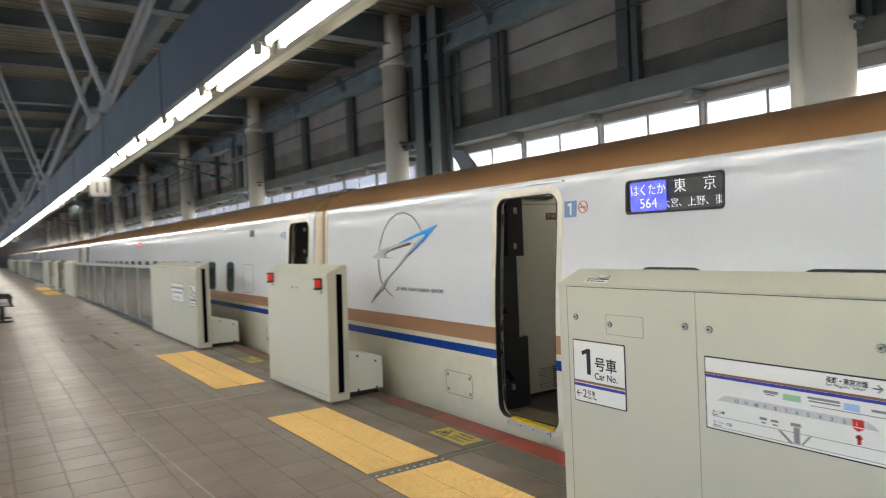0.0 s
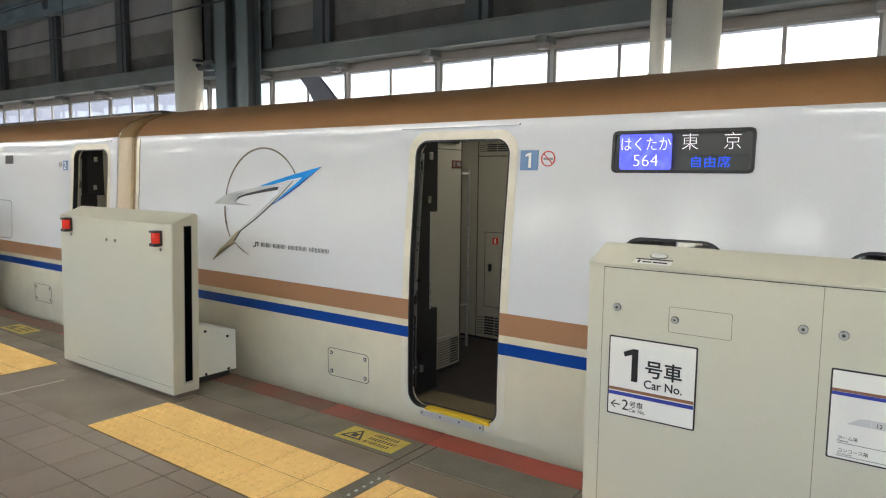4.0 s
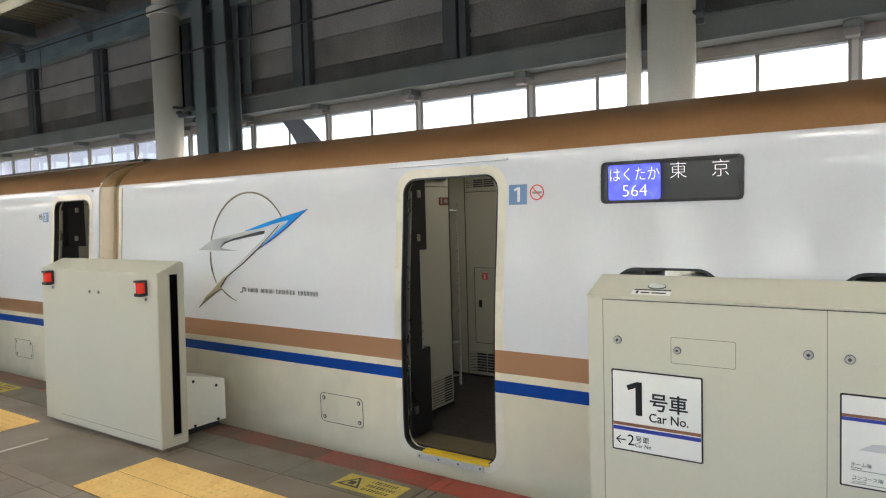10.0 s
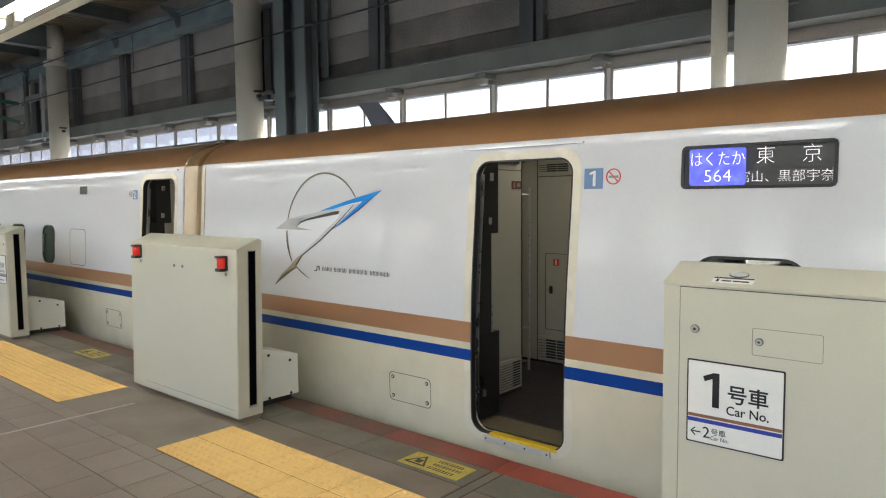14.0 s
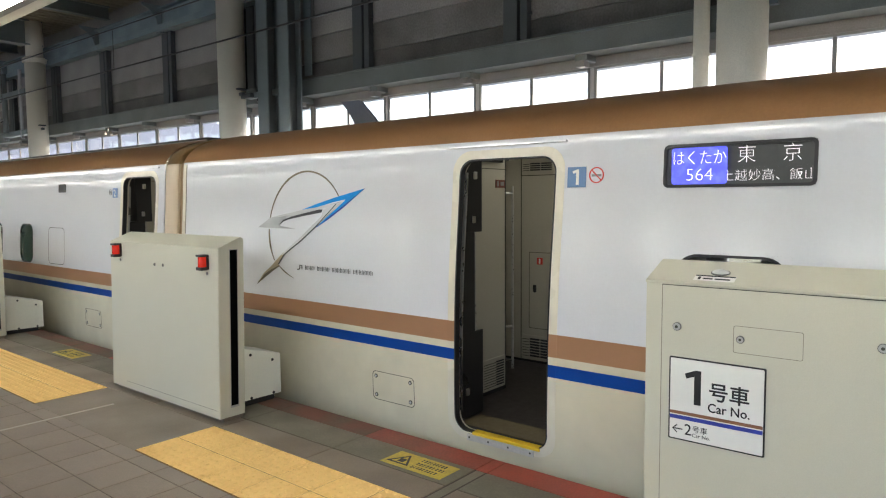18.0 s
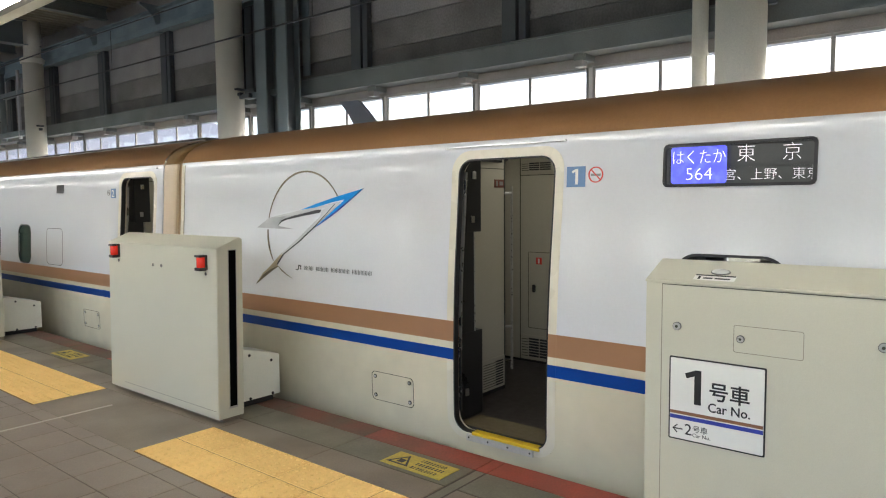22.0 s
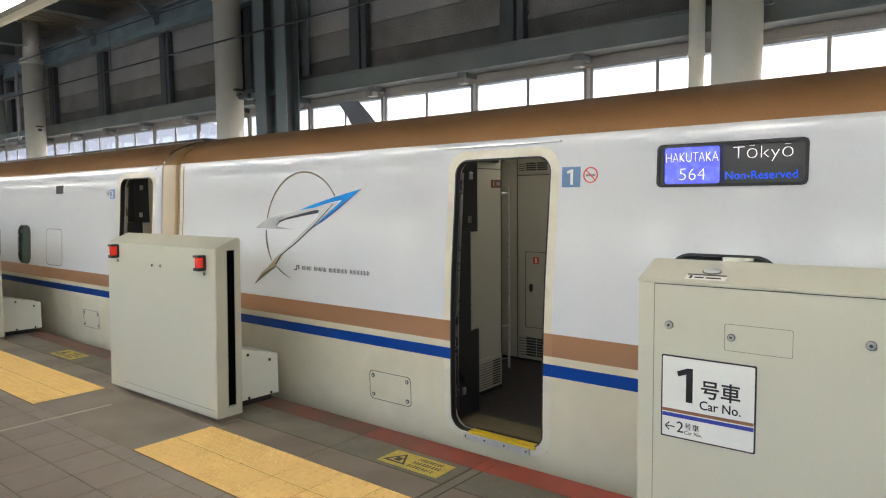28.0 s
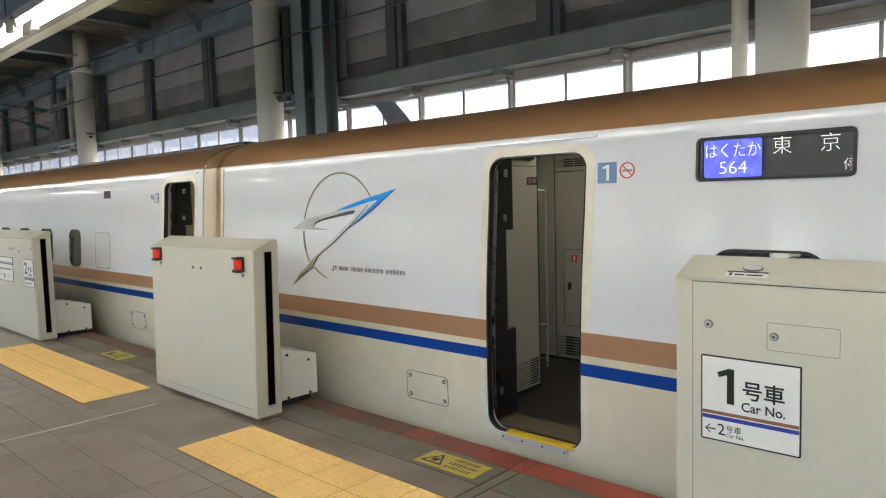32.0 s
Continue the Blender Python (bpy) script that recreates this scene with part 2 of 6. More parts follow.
M = {
    "train_white": mat("train_white_paint", (0.675, 0.69, 0.722), 0.085, second=(0.645, 0.655, 0.68), scale=0.6, amount=0.08, bump=0.0, rough_var=0.015, spec=0.33, wave=0.0012),
    "train_low": mat("train_lower_paint", (0.735, 0.690, 0.535), 0.22, second=(0.67, 0.605, 0.435), scale=0.35, amount=0.3, fine=4, bump=0.0, rough_var=0.03, wave=0.0022),
    "train_brown": mat("train_copper_paint", (0.385, 0.21, 0.097), 0.32, metal=0.15, second=(0.34, 0.18, 0.082), scale=0.9, amount=0.25, bump=0.0, rough_var=0.04),
    "stripe_brown": mat("copper_stripe", (0.40, 0.215, 0.113), 0.3, metal=0.15, scale=1.5, amount=0.06, bump=0.0, rough_var=0.02),
    "stripe_blue": mat("deep_blue_stripe", (0.003, 0.052, 0.30), 0.3, scale=1.5, amount=0.06, bump=0.0, rough_var=0.02, spec=0.2),
    "cream": mat("door_surround_cream", (0.73, 0.69, 0.575), 0.28, second=(0.67, 0.60, 0.46), scale=1.2, amount=0.3, fine=6, bump=0.0),
    "hood_cream": mat("gangway_hood_cream", (0.58, 0.48, 0.34), 0.4, second=(0.45, 0.34, 0.21), scale=1.2, amount=0.3, fine=3, bump=0.0),
    "gold_trim": mat("gangway_brown_bellows", (0.30, 0.19, 0.085), 0.4, metal=0.1, scale=2, amount=0.3, bump=0.0),
    "rubber": mat("black_rubber", (0.012, 0.012, 0.013), 0.45, scale=10, amount=0.3, bump=0.05),
    "dark_panel": mat("dark_door_pocket_panel", (0.018, 0.018, 0.02), 0.3, scale=4, amount=0.3, bump=0.0),
    "chrome": mat("brushed_steel", (0.55, 0.55, 0.55), 0.28, metal=1.0, scale=8, amount=0.3, bump=0.02),
    "sill_steel": mat("scuffed_sill_steel", (0.62, 0.60, 0.56), 0.45, metal=0.2, scale=8, amount=0.4, bump=0.03),
    "interior": mat("vestibule_wall_beige", (0.46, 0.44, 0.365), 0.42, scale=2, amount=0.15, bump=0.0),
    "interior_dark": mat("vestibule_grille_dark", (0.03, 0.03, 0.03), 0.6, bump=0.0),
    "int_floor": mat("vestibule_floor_dark", (0.028, 0.022, 0.022), 0.4, scale=20, amount=0.4, bump=0.05),
    "notice_brown": mat("notice_dark_red", (0.16, 0.05, 0.035), 0.5, bump=0.0),
    "mat_ribbed": mat("threshold_mat_brown", (0.125, 0.098, 0.05), 0.5, scale=30, amount=0.4, bump=0.2),
    "yellow": mat("safety_yellow", (0.80, 0.52, 0.02), 0.45, scale=8, amount=0.25, bump=0.03),
    "tactile": mat("tactile_yellow", (0.92, 0.615, 0.235), 0.9, second=(0.78, 0.51, 0.185), scale=4, amount=0.22, fine=40, bump=0.10, vary=0.03, spec=0.08),
    "tile": mat("platform_tile", (0.280, 0.222, 0.174), 0.36, second=(0.205, 0.162, 0.126), scale=1.3, amount=0.7, fine=120, bump=0.06, vary=0.10),
    "mortar": mat("smooth_brown_paving", (0.235, 0.186, 0.134), 0.36, second=(0.135, 0.103, 0.070), scale=1.8, amount=0.8, fine=90, bump=0.10),
    "tactile_joint": mat("tactile_joint_brown", (0.27, 0.15, 0.048), 0.85, scale=8, amount=0.4, bump=0.1),
    "grout": mat("tile_grout", (0.088, 0.070, 0.058), 0.85, scale=12, amount=0.5, bump=0.1),
    "slab": mat("edge_slab_concrete", (0.205, 0.190, 0.140), 0.55, second=(0.125, 0.112, 0.078), scale=2.2, amount=0.9, fine=100, bump=0.15, vary=0.08),
    "red_edge": mat("red_edge_paint", (0.47, 0.062, 0.030), 0.5, second=(0.25, 0.07, 0.045), scale=2.0, amount=0.8, fine=80, bump=0.12, vary=0.12),
    "concrete": mat("platform_concrete", (0.22, 0.21, 0.2), 0.8, scale=2, amount=0.5, bump=0.2),
    "gate": mat("gate_ivory_steel", (0.588, 0.571, 0.464), 0.36, second=(0.555, 0.536, 0.428), scale=1.5, amount=0.2, fine=250, bump=0.02),
    "gate_white": mat("gate_leaf_white", (0.84, 0.85, 0.76), 0.4, scale=2, amount=0.12, bump=0.01),
    "steel_grey": mat("dull_grey_steel", (0.16, 0.155, 0.15), 0.5, metal=0.3, scale=10, amount=0.4, bump=0.05),
    "slab_pale": mat("pale_scratch", (0.55, 0.51, 0.46), 0.7, bump=0.0),
    # Black without sheen, painted where gate slots and the mast gap lie in shade.
    "shade_black": mat("painted_shade_black", (0.004, 0.004, 0.004), 1.0, bump=0.0, spec=0.0),
    "button_grey": mat("button_grey_plastic", (0.66, 0.66, 0.64), 0.25, bump=0.0),
    "plate_yellow": mat("dirty_yellow_plate", (0.62, 0.47, 0.06), 0.5, second=(0.42, 0.34, 0.08), scale=9, amount=0.8, bump=0.05),
    "bronze_pale": mat("emblem_pale_bronze", (0.42, 0.35, 0.24), 0.3, metal=0.4, bump=0.0),
    "frame_pale": mat("sign_pale_grey", (0.58, 0.58, 0.58), 0.45, bump=0.0, amount=0.1),
    "fine_joint": mat("fine_panel_joint", (0.24, 0.225, 0.17), 0.6, bump=0.0),
    "mast_grey": mat("mast_blue_grey_paint", (0.175, 0.21, 0.225), 0.45, second=(0.13, 0.158, 0.168), scale=1.5, amount=0.6, bump=0.03),
    # Pale tone paints window glare on to the cores of the posts.
    "frame_glare": mat("window_frame_pale", (0.56, 0.54, 0.53), 0.4, scale=3, amount=0.3, bump=0.02),
    "eaves_paint": mat("eaves_blue_grey_paint", (0.24, 0.32, 0.35), 0.5, second=(0.14, 0.187, 0.207), scale=1.2, amount=0.8, bump=0.04),
    "lock_steel": mat("lock_worn_steel", (0.50, 0.50, 0.48), 0.3, metal=0.55, scale=60, amount=0.7, bump=0.0),
    "red_worn": mat("worn_red_edge_paint", (0.20, 0.068, 0.042), 0.6, second=(0.13, 0.105, 0.07), scale=2.6, amount=1.0, fine=80, bump=0.15, vary=0.08),
    "fin_slate": mat("aerial_slate_paint", (0.135, 0.145, 0.185), 0.45, second=(0.11, 0.12, 0.155), scale=2, amount=0.4, bump=0.02),
    "seam": mat("dark_seam", (0.06, 0.06, 0.045), 0.7, bump=0.0),
    "black": mat("black_paint", (0.015, 0.015, 0.016), 0.5, bump=0.02),
    "red_lamp": mat("red_warning_lens", (0.62, 0.03, 0.02), 0.25, emit=(1, 0.06, 0.03), power=0.05, bump=0.0),
    "sign_white": mat("sign_white", (0.80, 0.79, 0.745), 0.35, scale=3, amount=0.06, bump=0.0),
    "ink": mat("sign_black_ink", (0.012, 0.012, 0.012), 0.5, bump=0.0, amount=0.1),
    "ink_grey": mat("sign_grey_ink", (0.25, 0.25, 0.25), 0.5, bump=0.0, amount=0.1),
    "ink_red": mat("sign_red_ink", (0.65, 0.04, 0.03), 0.45, bump=0.0, amount=0.1),
    "ink_brown": mat("sign_brown_ink", (0.27, 0.12, 0.06), 0.45, bump=0.0, amount=0.1),
    "ink_blue": mat("sign_blue_ink", (0.03, 0.05, 0.35), 0.45, bump=0.0, amount=0.1),
    "ink_green": mat("sign_pale_green_ink", (0.35, 0.6, 0.35), 0.45, bump=0.0, amount=0.1),
    "ink_sky": mat("sign_pale_blue_ink", (0.35, 0.55, 0.8), 0.45, bump=0.0, amount=0.1),
    "plate_blue": mat("car_number_plate_blue", (0.13, 0.24, 0.45), 0.35, bump=0.0, amount=0.15),
    "silver": mat("emblem_silver", (0.58, 0.59, 0.60), 0.3, metal=0.35, second=(0.24, 0.24, 0.25), scale=1.6, amount=0.8, fine=4, bump=0.0),
    "gold_line": mat("emblem_bronze_line", (0.17, 0.14, 0.095), 0.3, metal=0.4, bump=0.0),
    "emblem_blue": mat("emblem_blue", (0.004, 0.30, 0.80), 0.35, second=(0.003, 0.19, 0.62), scale=3, amount=0.5, bump=0.0, spec=0.15),
    "steel": mat("painted_roof_steel", (0.225, 0.278, 0.295), 0.5, second=(0.135, 0.17, 0.182), scale=1.0, amount=0.7, bump=0.04),
    "steel_dark": mat("dark_steel", (0.07, 0.08, 0.088), 0.55, scale=1.5, amount=0.5, bump=0.04),
    "fascia": mat("fascia_slate_blue", (0.062, 0.074, 0.105), 0.42, second=(0.05, 0.06, 0.085), scale=1.0, amount=0.4, bump=0.02),
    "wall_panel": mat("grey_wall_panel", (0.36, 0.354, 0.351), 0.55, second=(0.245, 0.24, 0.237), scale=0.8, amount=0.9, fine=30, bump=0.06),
    "column": mat("column_ivory_paint", (0.80, 0.77, 0.68), 0.45, second=(0.72, 0.69, 0.60), scale=1.2, amount=0.4, bump=0.03),
    "deck": mat("roof_deck_brown", (0.41, 0.385, 0.30), 0.7, second=(0.22, 0.208, 0.17), scale=0.8, amount=0.6, bump=0.1),
    "strut": mat("white_strut_paint", (0.50, 0.51, 0.54), 0.4, scale=3, amount=0.3, bump=0.02),
    "frame_white": mat("window_frame_grey", (0.30, 0.29, 0.28), 0.4, scale=3, amount=0.3, bump=0.02),
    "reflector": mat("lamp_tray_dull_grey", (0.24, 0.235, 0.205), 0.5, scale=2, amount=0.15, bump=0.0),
    "tube": glow("fluorescent_tube", (1.0, 0.962, 0.872), 7.6),
    "cabin_lamp": glow("vestibule_lamp_panel", (1.0, 0.96, 0.84), 0.30),
    "led_white": glow("led_white", (1.0, 0.98, 1.0), 0.20),
    "led_blue": glow("led_blue", (0.0, 0.085, 1.0), 0.34),
    "led_panel": led_mottled("led_panel_violet", (0.085, 0.10, 0.86), (0.24, 0.30, 0.95), 0.20),
    "led_off": mat("led_matrix_dark", (0.045, 0.047, 0.045), 0.35, scale=30, amount=0.3, fine=400, bump=0.0),
    "wire": mat("wire_dark", (0.02, 0.02, 0.02), 0.5, bump=0.0),
    "rail_dark": mat("ballast_and_track", (0.07, 0.06, 0.055), 0.9, scale=8, amount=0.6, bump=0.3),
    # Outside ground is paled towards blue to paint distant haze into its colour.
    "ground_haze": mat("outside_ground", (0.27, 0.30, 0.34), 0.9, second=(0.20, 0.22, 0.24), scale=0.2, amount=0.5, bump=0.1),
    # Near-black hills give off a pale blue glow that stands in for haze.
    "hill": mat("glowing_hill_haze", (0.03, 0.032, 0.04), 0.9, scale=0.01, amount=0.3, bump=0.0, emit=(0.78, 0.82, 1.0), power=0.155),
    "glass_dark": mat("tinted_window_glass", (0.012, 0.016, 0.016), 0.02, bump=0.0, amount=0.1, rough_var=0.01, spec=1.0, coat=1.0),
    "glass_green": mat("green_tinted_glass", (0.02, 0.045, 0.032), 0.06, bump=0.0, amount=0.1, rough_var=0.02, spec=0.7),
    "clear": glass("clear_glass", (0.93, 0.95, 0.955), 0.0),
    "fence_glass": glass("fence_panel_glass", (0.84, 0.86, 0.84), 0.10, 1.2),
    "fence_grey": mat("fence_frame_grey", (0.42, 0.41, 0.38), 0.4, metal=0.2, bump=0.0),
    "hood_gold": mat("gangway_hood_gold", (0.36, 0.235, 0.11), 0.35, metal=0.1, second=(0.29, 0.19, 0.085), scale=2, amount=0.3, bump=0.0),
    "insulator": mat("green_glazed_ceramic", (0.07, 0.20, 0.17), 0.2, scale=6, amount=0.3, bump=0.0),
    "red_mid": mat("dulled_red_edge_paint", (0.33, 0.062, 0.036), 0.55, second=(0.18, 0.075, 0.05), scale=2.2, amount=0.9, fine=80, bump=0.12, vary=0.1),
    "silver_light": mat("emblem_bright_silver", (0.76, 0.77, 0.78), 0.25, metal=0.2, second=(0.50, 0.50, 0.51), scale=2, amount=0.6, fine=4, bump=0.0),
    # Lower and middle panel courses are darker and blotchier than the top one.
    "panel_lower": mat("lower_wall_panel", (0.135, 0.128, 0.124), 0.65, second=(0.070, 0.067, 0.064), scale=1.1, amount=1.0, fine=30, bump=0.08),
    "panel_middle": mat("middle_wall_panel", (0.25, 0.240, 0.236), 0.6, second=(0.12, 0.115, 0.112), scale=0.8, amount=1.0, fine=30, bump=0.08),
    "ledge_grey": mat("ledge_beam_grey", (0.175, 0.192, 0.192), 0.5, second=(0.115, 0.128, 0.126), scale=1.2, amount=0.6, bump=0.04),
    # Mauve tint paints the windows' pinkish bloom into the header's colour.
    "header": mat("window_header_mauve", (0.30, 0.275, 0.265), 0.5, second=(0.20, 0.185, 0.18), scale=2, amount=0.6, bump=0.03),
    "saloon_glass": glass("tinted_saloon_glass", (0.62, 0.68, 0.68), 0.0),
    "seat_cloth": mat("seat_grey_cloth", (0.10, 0.085, 0.085), 0.9, scale=25, amount=0.4, bump=0.15),
    "seat_linen": mat("headrest_linen", (0.66, 0.64, 0.58), 0.85, scale=12, amount=0.2, bump=0.1),
    "bench": mat("bench_black", (0.02, 0.02, 0.024), 0.35, bump=0.02),
}


# ---- mesh helpers ----
def part(name, bm, material, parent=None, label="", smooth=False):
    """Links a bmesh as one mesh object under a thing or a part."""
    me = bpy.data.meshes.new(name)
    bm.to_mesh(me)
    bm.free()
    if smooth:
        for p in me.polygons:
            p.use_smooth = True
    me.materials.append(M[material])
    ob = new(name, me)
    if parent is not None:
        ob.parent = parent
    if label:
        ob["label"] = label
    return ob


def share(name, me, parent, loc, rot=None):
    ob = new(name, me)
    ob.parent = parent
    ob.location = loc
    if rot:
        ob.rotation_euler = rot
    return ob


def thing(name, label, category, group="", kind="", loc=(0, 0, 0)):
    ob = new(name)
    ob.empty_display_size = 0.1
    ob.location = loc
    return tagged(ob, label, category, group, kind)


def add_box(bm, x0, x1, y0, y1, z0, z1, bevel=0.0, seg=2):
    g = bmesh.ops.create_cube(bm, size=1.0)
    for v in g["verts"]:
        v.co = Vector((x0 + (v.co.x + 0.5) * (x1 - x0), y0 + (v.co.y + 0.5) * (y1 - y0), z0 + (v.co.z + 0.5) * (z1 - z0)))
    if bevel:
        es = list({e for v in g["verts"] for e in v.link_edges})
        bmesh.ops.bevel(bm, geom=es, offset=bevel, segments=seg, affect="EDGES", profile=0.6)
    return bm


def box(x0, x1, y0, y1, z0, z1, bevel=0.0, seg=2):
    return add_box(bmesh.new(), x0, x1, y0, y1, z0, z1, bevel, seg)


def add_tube(bm, a, b, r, seg=12, r2=None):
    a, b = Vector(a), Vector(b)
    d = b - a
    m = Matrix.Translation((a + b) / 2) @ d.to_track_quat("Z", "Y").to_matrix().to_4x4()
    bmesh.ops.create_cone(bm, cap_ends=True, segments=seg, radius1=r, radius2=r if r2 is None else r2, depth=d.length, matrix=m)
    return bm


def tube(a, b, r, seg=12, r2=None):
    return add_tube(bmesh.new(), a, b, r, seg, r2)


def add_plate(bm, pts, u0, u1, axis="x"):
    """A flat polygon, given as pairs, made thick between u0 and u1 along an axis."""
    def at(p, u):
        return {"x": (u, p[0], p[1]), "y": (p[0], u, p[1]), "z": (p[0], p[1], u)}[axis]
    lo = [bm.verts.new(at(p, u0)) for p in pts]
    hi = [bm.verts.new(at(p, u1)) for p in pts]
    n = len(pts)
    bm.faces.new(lo), bm.faces.new(hi[::-1])
    for i in range(n):
        bm.faces.new((lo[i], hi[i], hi[(i + 1) % n], lo[(i + 1) % n]))
    bmesh.ops.recalc_face_normals(bm, faces=bm.faces[:])
    return bm


def plate(pts, u0, u1, axis="x"):
    return add_plate(bmesh.new(), pts, u0, u1, axis)


def round_rect(y0, y1, z0, z1, r, seg=6):
    pts = []
    for cy, cz, a0 in ((y1 - r, z1 - r, 0), (y0 + r, z1 - r, 90), (y0 + r, z0 + r, 180), (y1 - r, z0 + r, 270)):
        for i in range(seg + 1):
            a = radians(a0 + 90 * i / seg)
            pts.append((cy + r * math.cos(a), cz + r * math.sin(a)))
    return pts


def add_ring(bm, outer, inner, u0, u1, axis="x"):
    """A frame between two outlines with as many points."""
    def at(p, u):
        return {"x": (u, p[0], p[1]), "y": (p[0], u, p[1]), "z": (p[0], p[1], u)}[axis]
    vs = [[bm.verts.new(at(p, u)) for p in o] for o, u in ((outer, u0), (inner, u0), (inner, u1), (outer, u1))]
    n = len(outer)
    for k in range(4):
        a, b = vs[k], vs[(k + 1) % 4]
        for i in range(n):
            bm.faces.new((a[i], a[(i + 1) % n], b[(i + 1) % n], b[i]))
    bmesh.ops.recalc_face_normals(bm, faces=bm.faces[:])
    return bm


def text_mesh(text, size, width=None, bold=0.0, depth=0.001, align="LEFT"):
    """Lettering in the built-in font, lying in the xy plane, as a mesh."""
    cu = bpy.data.curves.new("lettering", "FONT")
    cu.body, cu.size, cu.align_x, cu.extrude, cu.offset = text, size, align, depth, bold
    cu.resolution_u = 3
    ob = bpy.data.objects.new("lettering", cu)
    scene.collection.objects.link(ob)
    bpy.context.view_layer.update()
    me = bpy.data.meshes.new_from_object(ob.evaluated_get(bpy.context.evaluated_depsgraph_get()))
    bpy.data.objects.remove(ob)
    bpy.data.curves.remove(cu)
    if width and len(me.vertices):
        xs = [v.co.x for v in me.vertices]
        k = width / max(1e-6, max(xs) - min(xs))
        for v in me.vertices:
            v.co.x *= k
    return me


def lettering(name, text, size, material, parent, loc, width=None, bold=0.0, align="LEFT", lean=0.0, depth=0.001):
    """Lettering read from the platform: it runs towards lower y and stands upright."""
    me = text_mesh(text, size, width, bold, depth, align)
    me.materials.clear()
    me.materials.append(M[material])
    ob = new(name, me)
    ob.parent = parent
    ob.matrix_local = Matrix.Translation(loc) @ pose(0, 0, 0, 90 - lean, 0, -90)
    return ob


# ---- the train's cross-section ----
LEAN_Z = (-0.95, -0.5, -0.1, 0.3, 0.8, 1.2, 1.33, 1.47, 1.62, 1.80, 1.84, 1.866, 1.90, 1.95, 1.985, 2.0, 2.03)
LEAN = (-0.22, -0.12, -0.05, -0.02, 0.01, 0.060, 0.075, 0.074, 0.060, 0.049, 0.054, 0.063, 0.077, 0.096, 0.118, 0.130, 0.21)
SIDE_Z = np.linspace(-0.96, 2.04, 601)
SIDE_X = np.cumsum(np.interp(SIDE_Z, LEAN_Z, LEAN)) * 0.005
SIDE_X += 4.385 - np.interp(0.8, SIDE_Z, SIDE_X)
ROOF = ((4.4615, 2.025), (4.480, 2.075), (4.522, 2.128), (4.59, 2.183), (4.705, 2.236), (4.86, 2.285), (5.05, 2.325), (5.35, 2.36), (5.7, 2.38), (6.08, 2.385))
MID = 6.08


def side_x(z):
    """The outside of the train's side wall at a height, on a smooth curve."""
    return float(np.interp(z, SIDE_Z, SIDE_X))


def conform(bm, step=0.05):
    """Bends a flat relief, built round x = 0, on to the train's side."""
    zs = [v.co.z for v in bm.verts]
    z = min(zs) + step
    while z < max(zs) - 0.005:
        bmesh.ops.bisect_plane(bm, geom=bm.verts[:] + bm.edges[:] + bm.faces[:], plane_co=(0, 0, z), plane_no=(0, 0, 1))
        z += step
    for v in bm.verts:
        v.co.x += side_x(v.co.z)
    return bm


def band(z0, z1, y0, y1, holes, thick=0.05, mirror=False):
    """A strip of side wall with openings through it."""
    zs = {z0, z1} | {round(z, 3) for z in np.arange(math.ceil(z0 / 0.05) * 0.05, z1, 0.05)} | {z for z in (1.825, 1.84, 1.855, 1.866, 1.88, 1.925, 1.965, 1.975, 1.985, 1.9925, 2.0075) if z0 < z < z1}
    ys = {y0, y1}
    for a, b, c, d in holes:
        ys |= {a, b} & {y for y in (a, b) if y0 < y < y1}
        zs |= {z for z in (c, d) if z0 < z < z1}
    ys, zs = sorted(ys), sorted(zs)
    bm = bmesh.new()

    def xs(z, k):
        x = side_x(z) + k * thick
        return 2 * MID - x if mirror else x
    grid = {(i, j, k): bm.verts.new((xs(z, k), y, z)) for i, y in enumerate(ys) for j, z in enumerate(zs) for k in (0, 1)}

    def solid(i, j):
        if not (0 <= i < len(ys) - 1 and 0 <= j < len(zs) - 1):
            return False
        cy, cz = (ys[i] + ys[i + 1]) / 2, (zs[j] + zs[j + 1]) / 2
        return not any(a < cy < b and c < cz < d for a, b, c, d in holes)
    for i in range(len(ys) - 1):
        for j in range(len(zs) - 1):
            if not solid(i, j):
                continue
            for k in (0, 1):
                bm.faces.new([grid[p] for p in ((i, j, k), (i + 1, j, k), (i + 1, j + 1, k), (i, j + 1, k))])
            for di, dj, a, b in ((-1, 0, (i, j), (i, j + 1)), (1, 0, (i + 1, j), (i + 1, j + 1)), (0, -1, (i, j), (i + 1, j)), (0, 1, (i, j + 1), (i + 1, j + 1))):
                if not solid(i + di, j + dj):
                    bm.faces.new((grid[(*a, 0)], grid[(*b, 0)], grid[(*b, 1)], grid[(*a, 1)]))
    bmesh.ops.delete(bm, geom=[v for v in bm.verts if not v.link_faces], context="VERTS")
    bmesh.ops.recalc_face_normals(bm, faces=bm.faces[:])
    return bm


def smooth_part(name, bm, material, parent, label=""):
    """A curved part: smooth along the curve, sharp at its edges."""
    for e in bm.edges:
        if len(e.link_faces) == 2 and e.calc_face_angle(0) > 0.6:
            e.smooth = False
    return part(name, bm, material, parent, label, smooth=True)


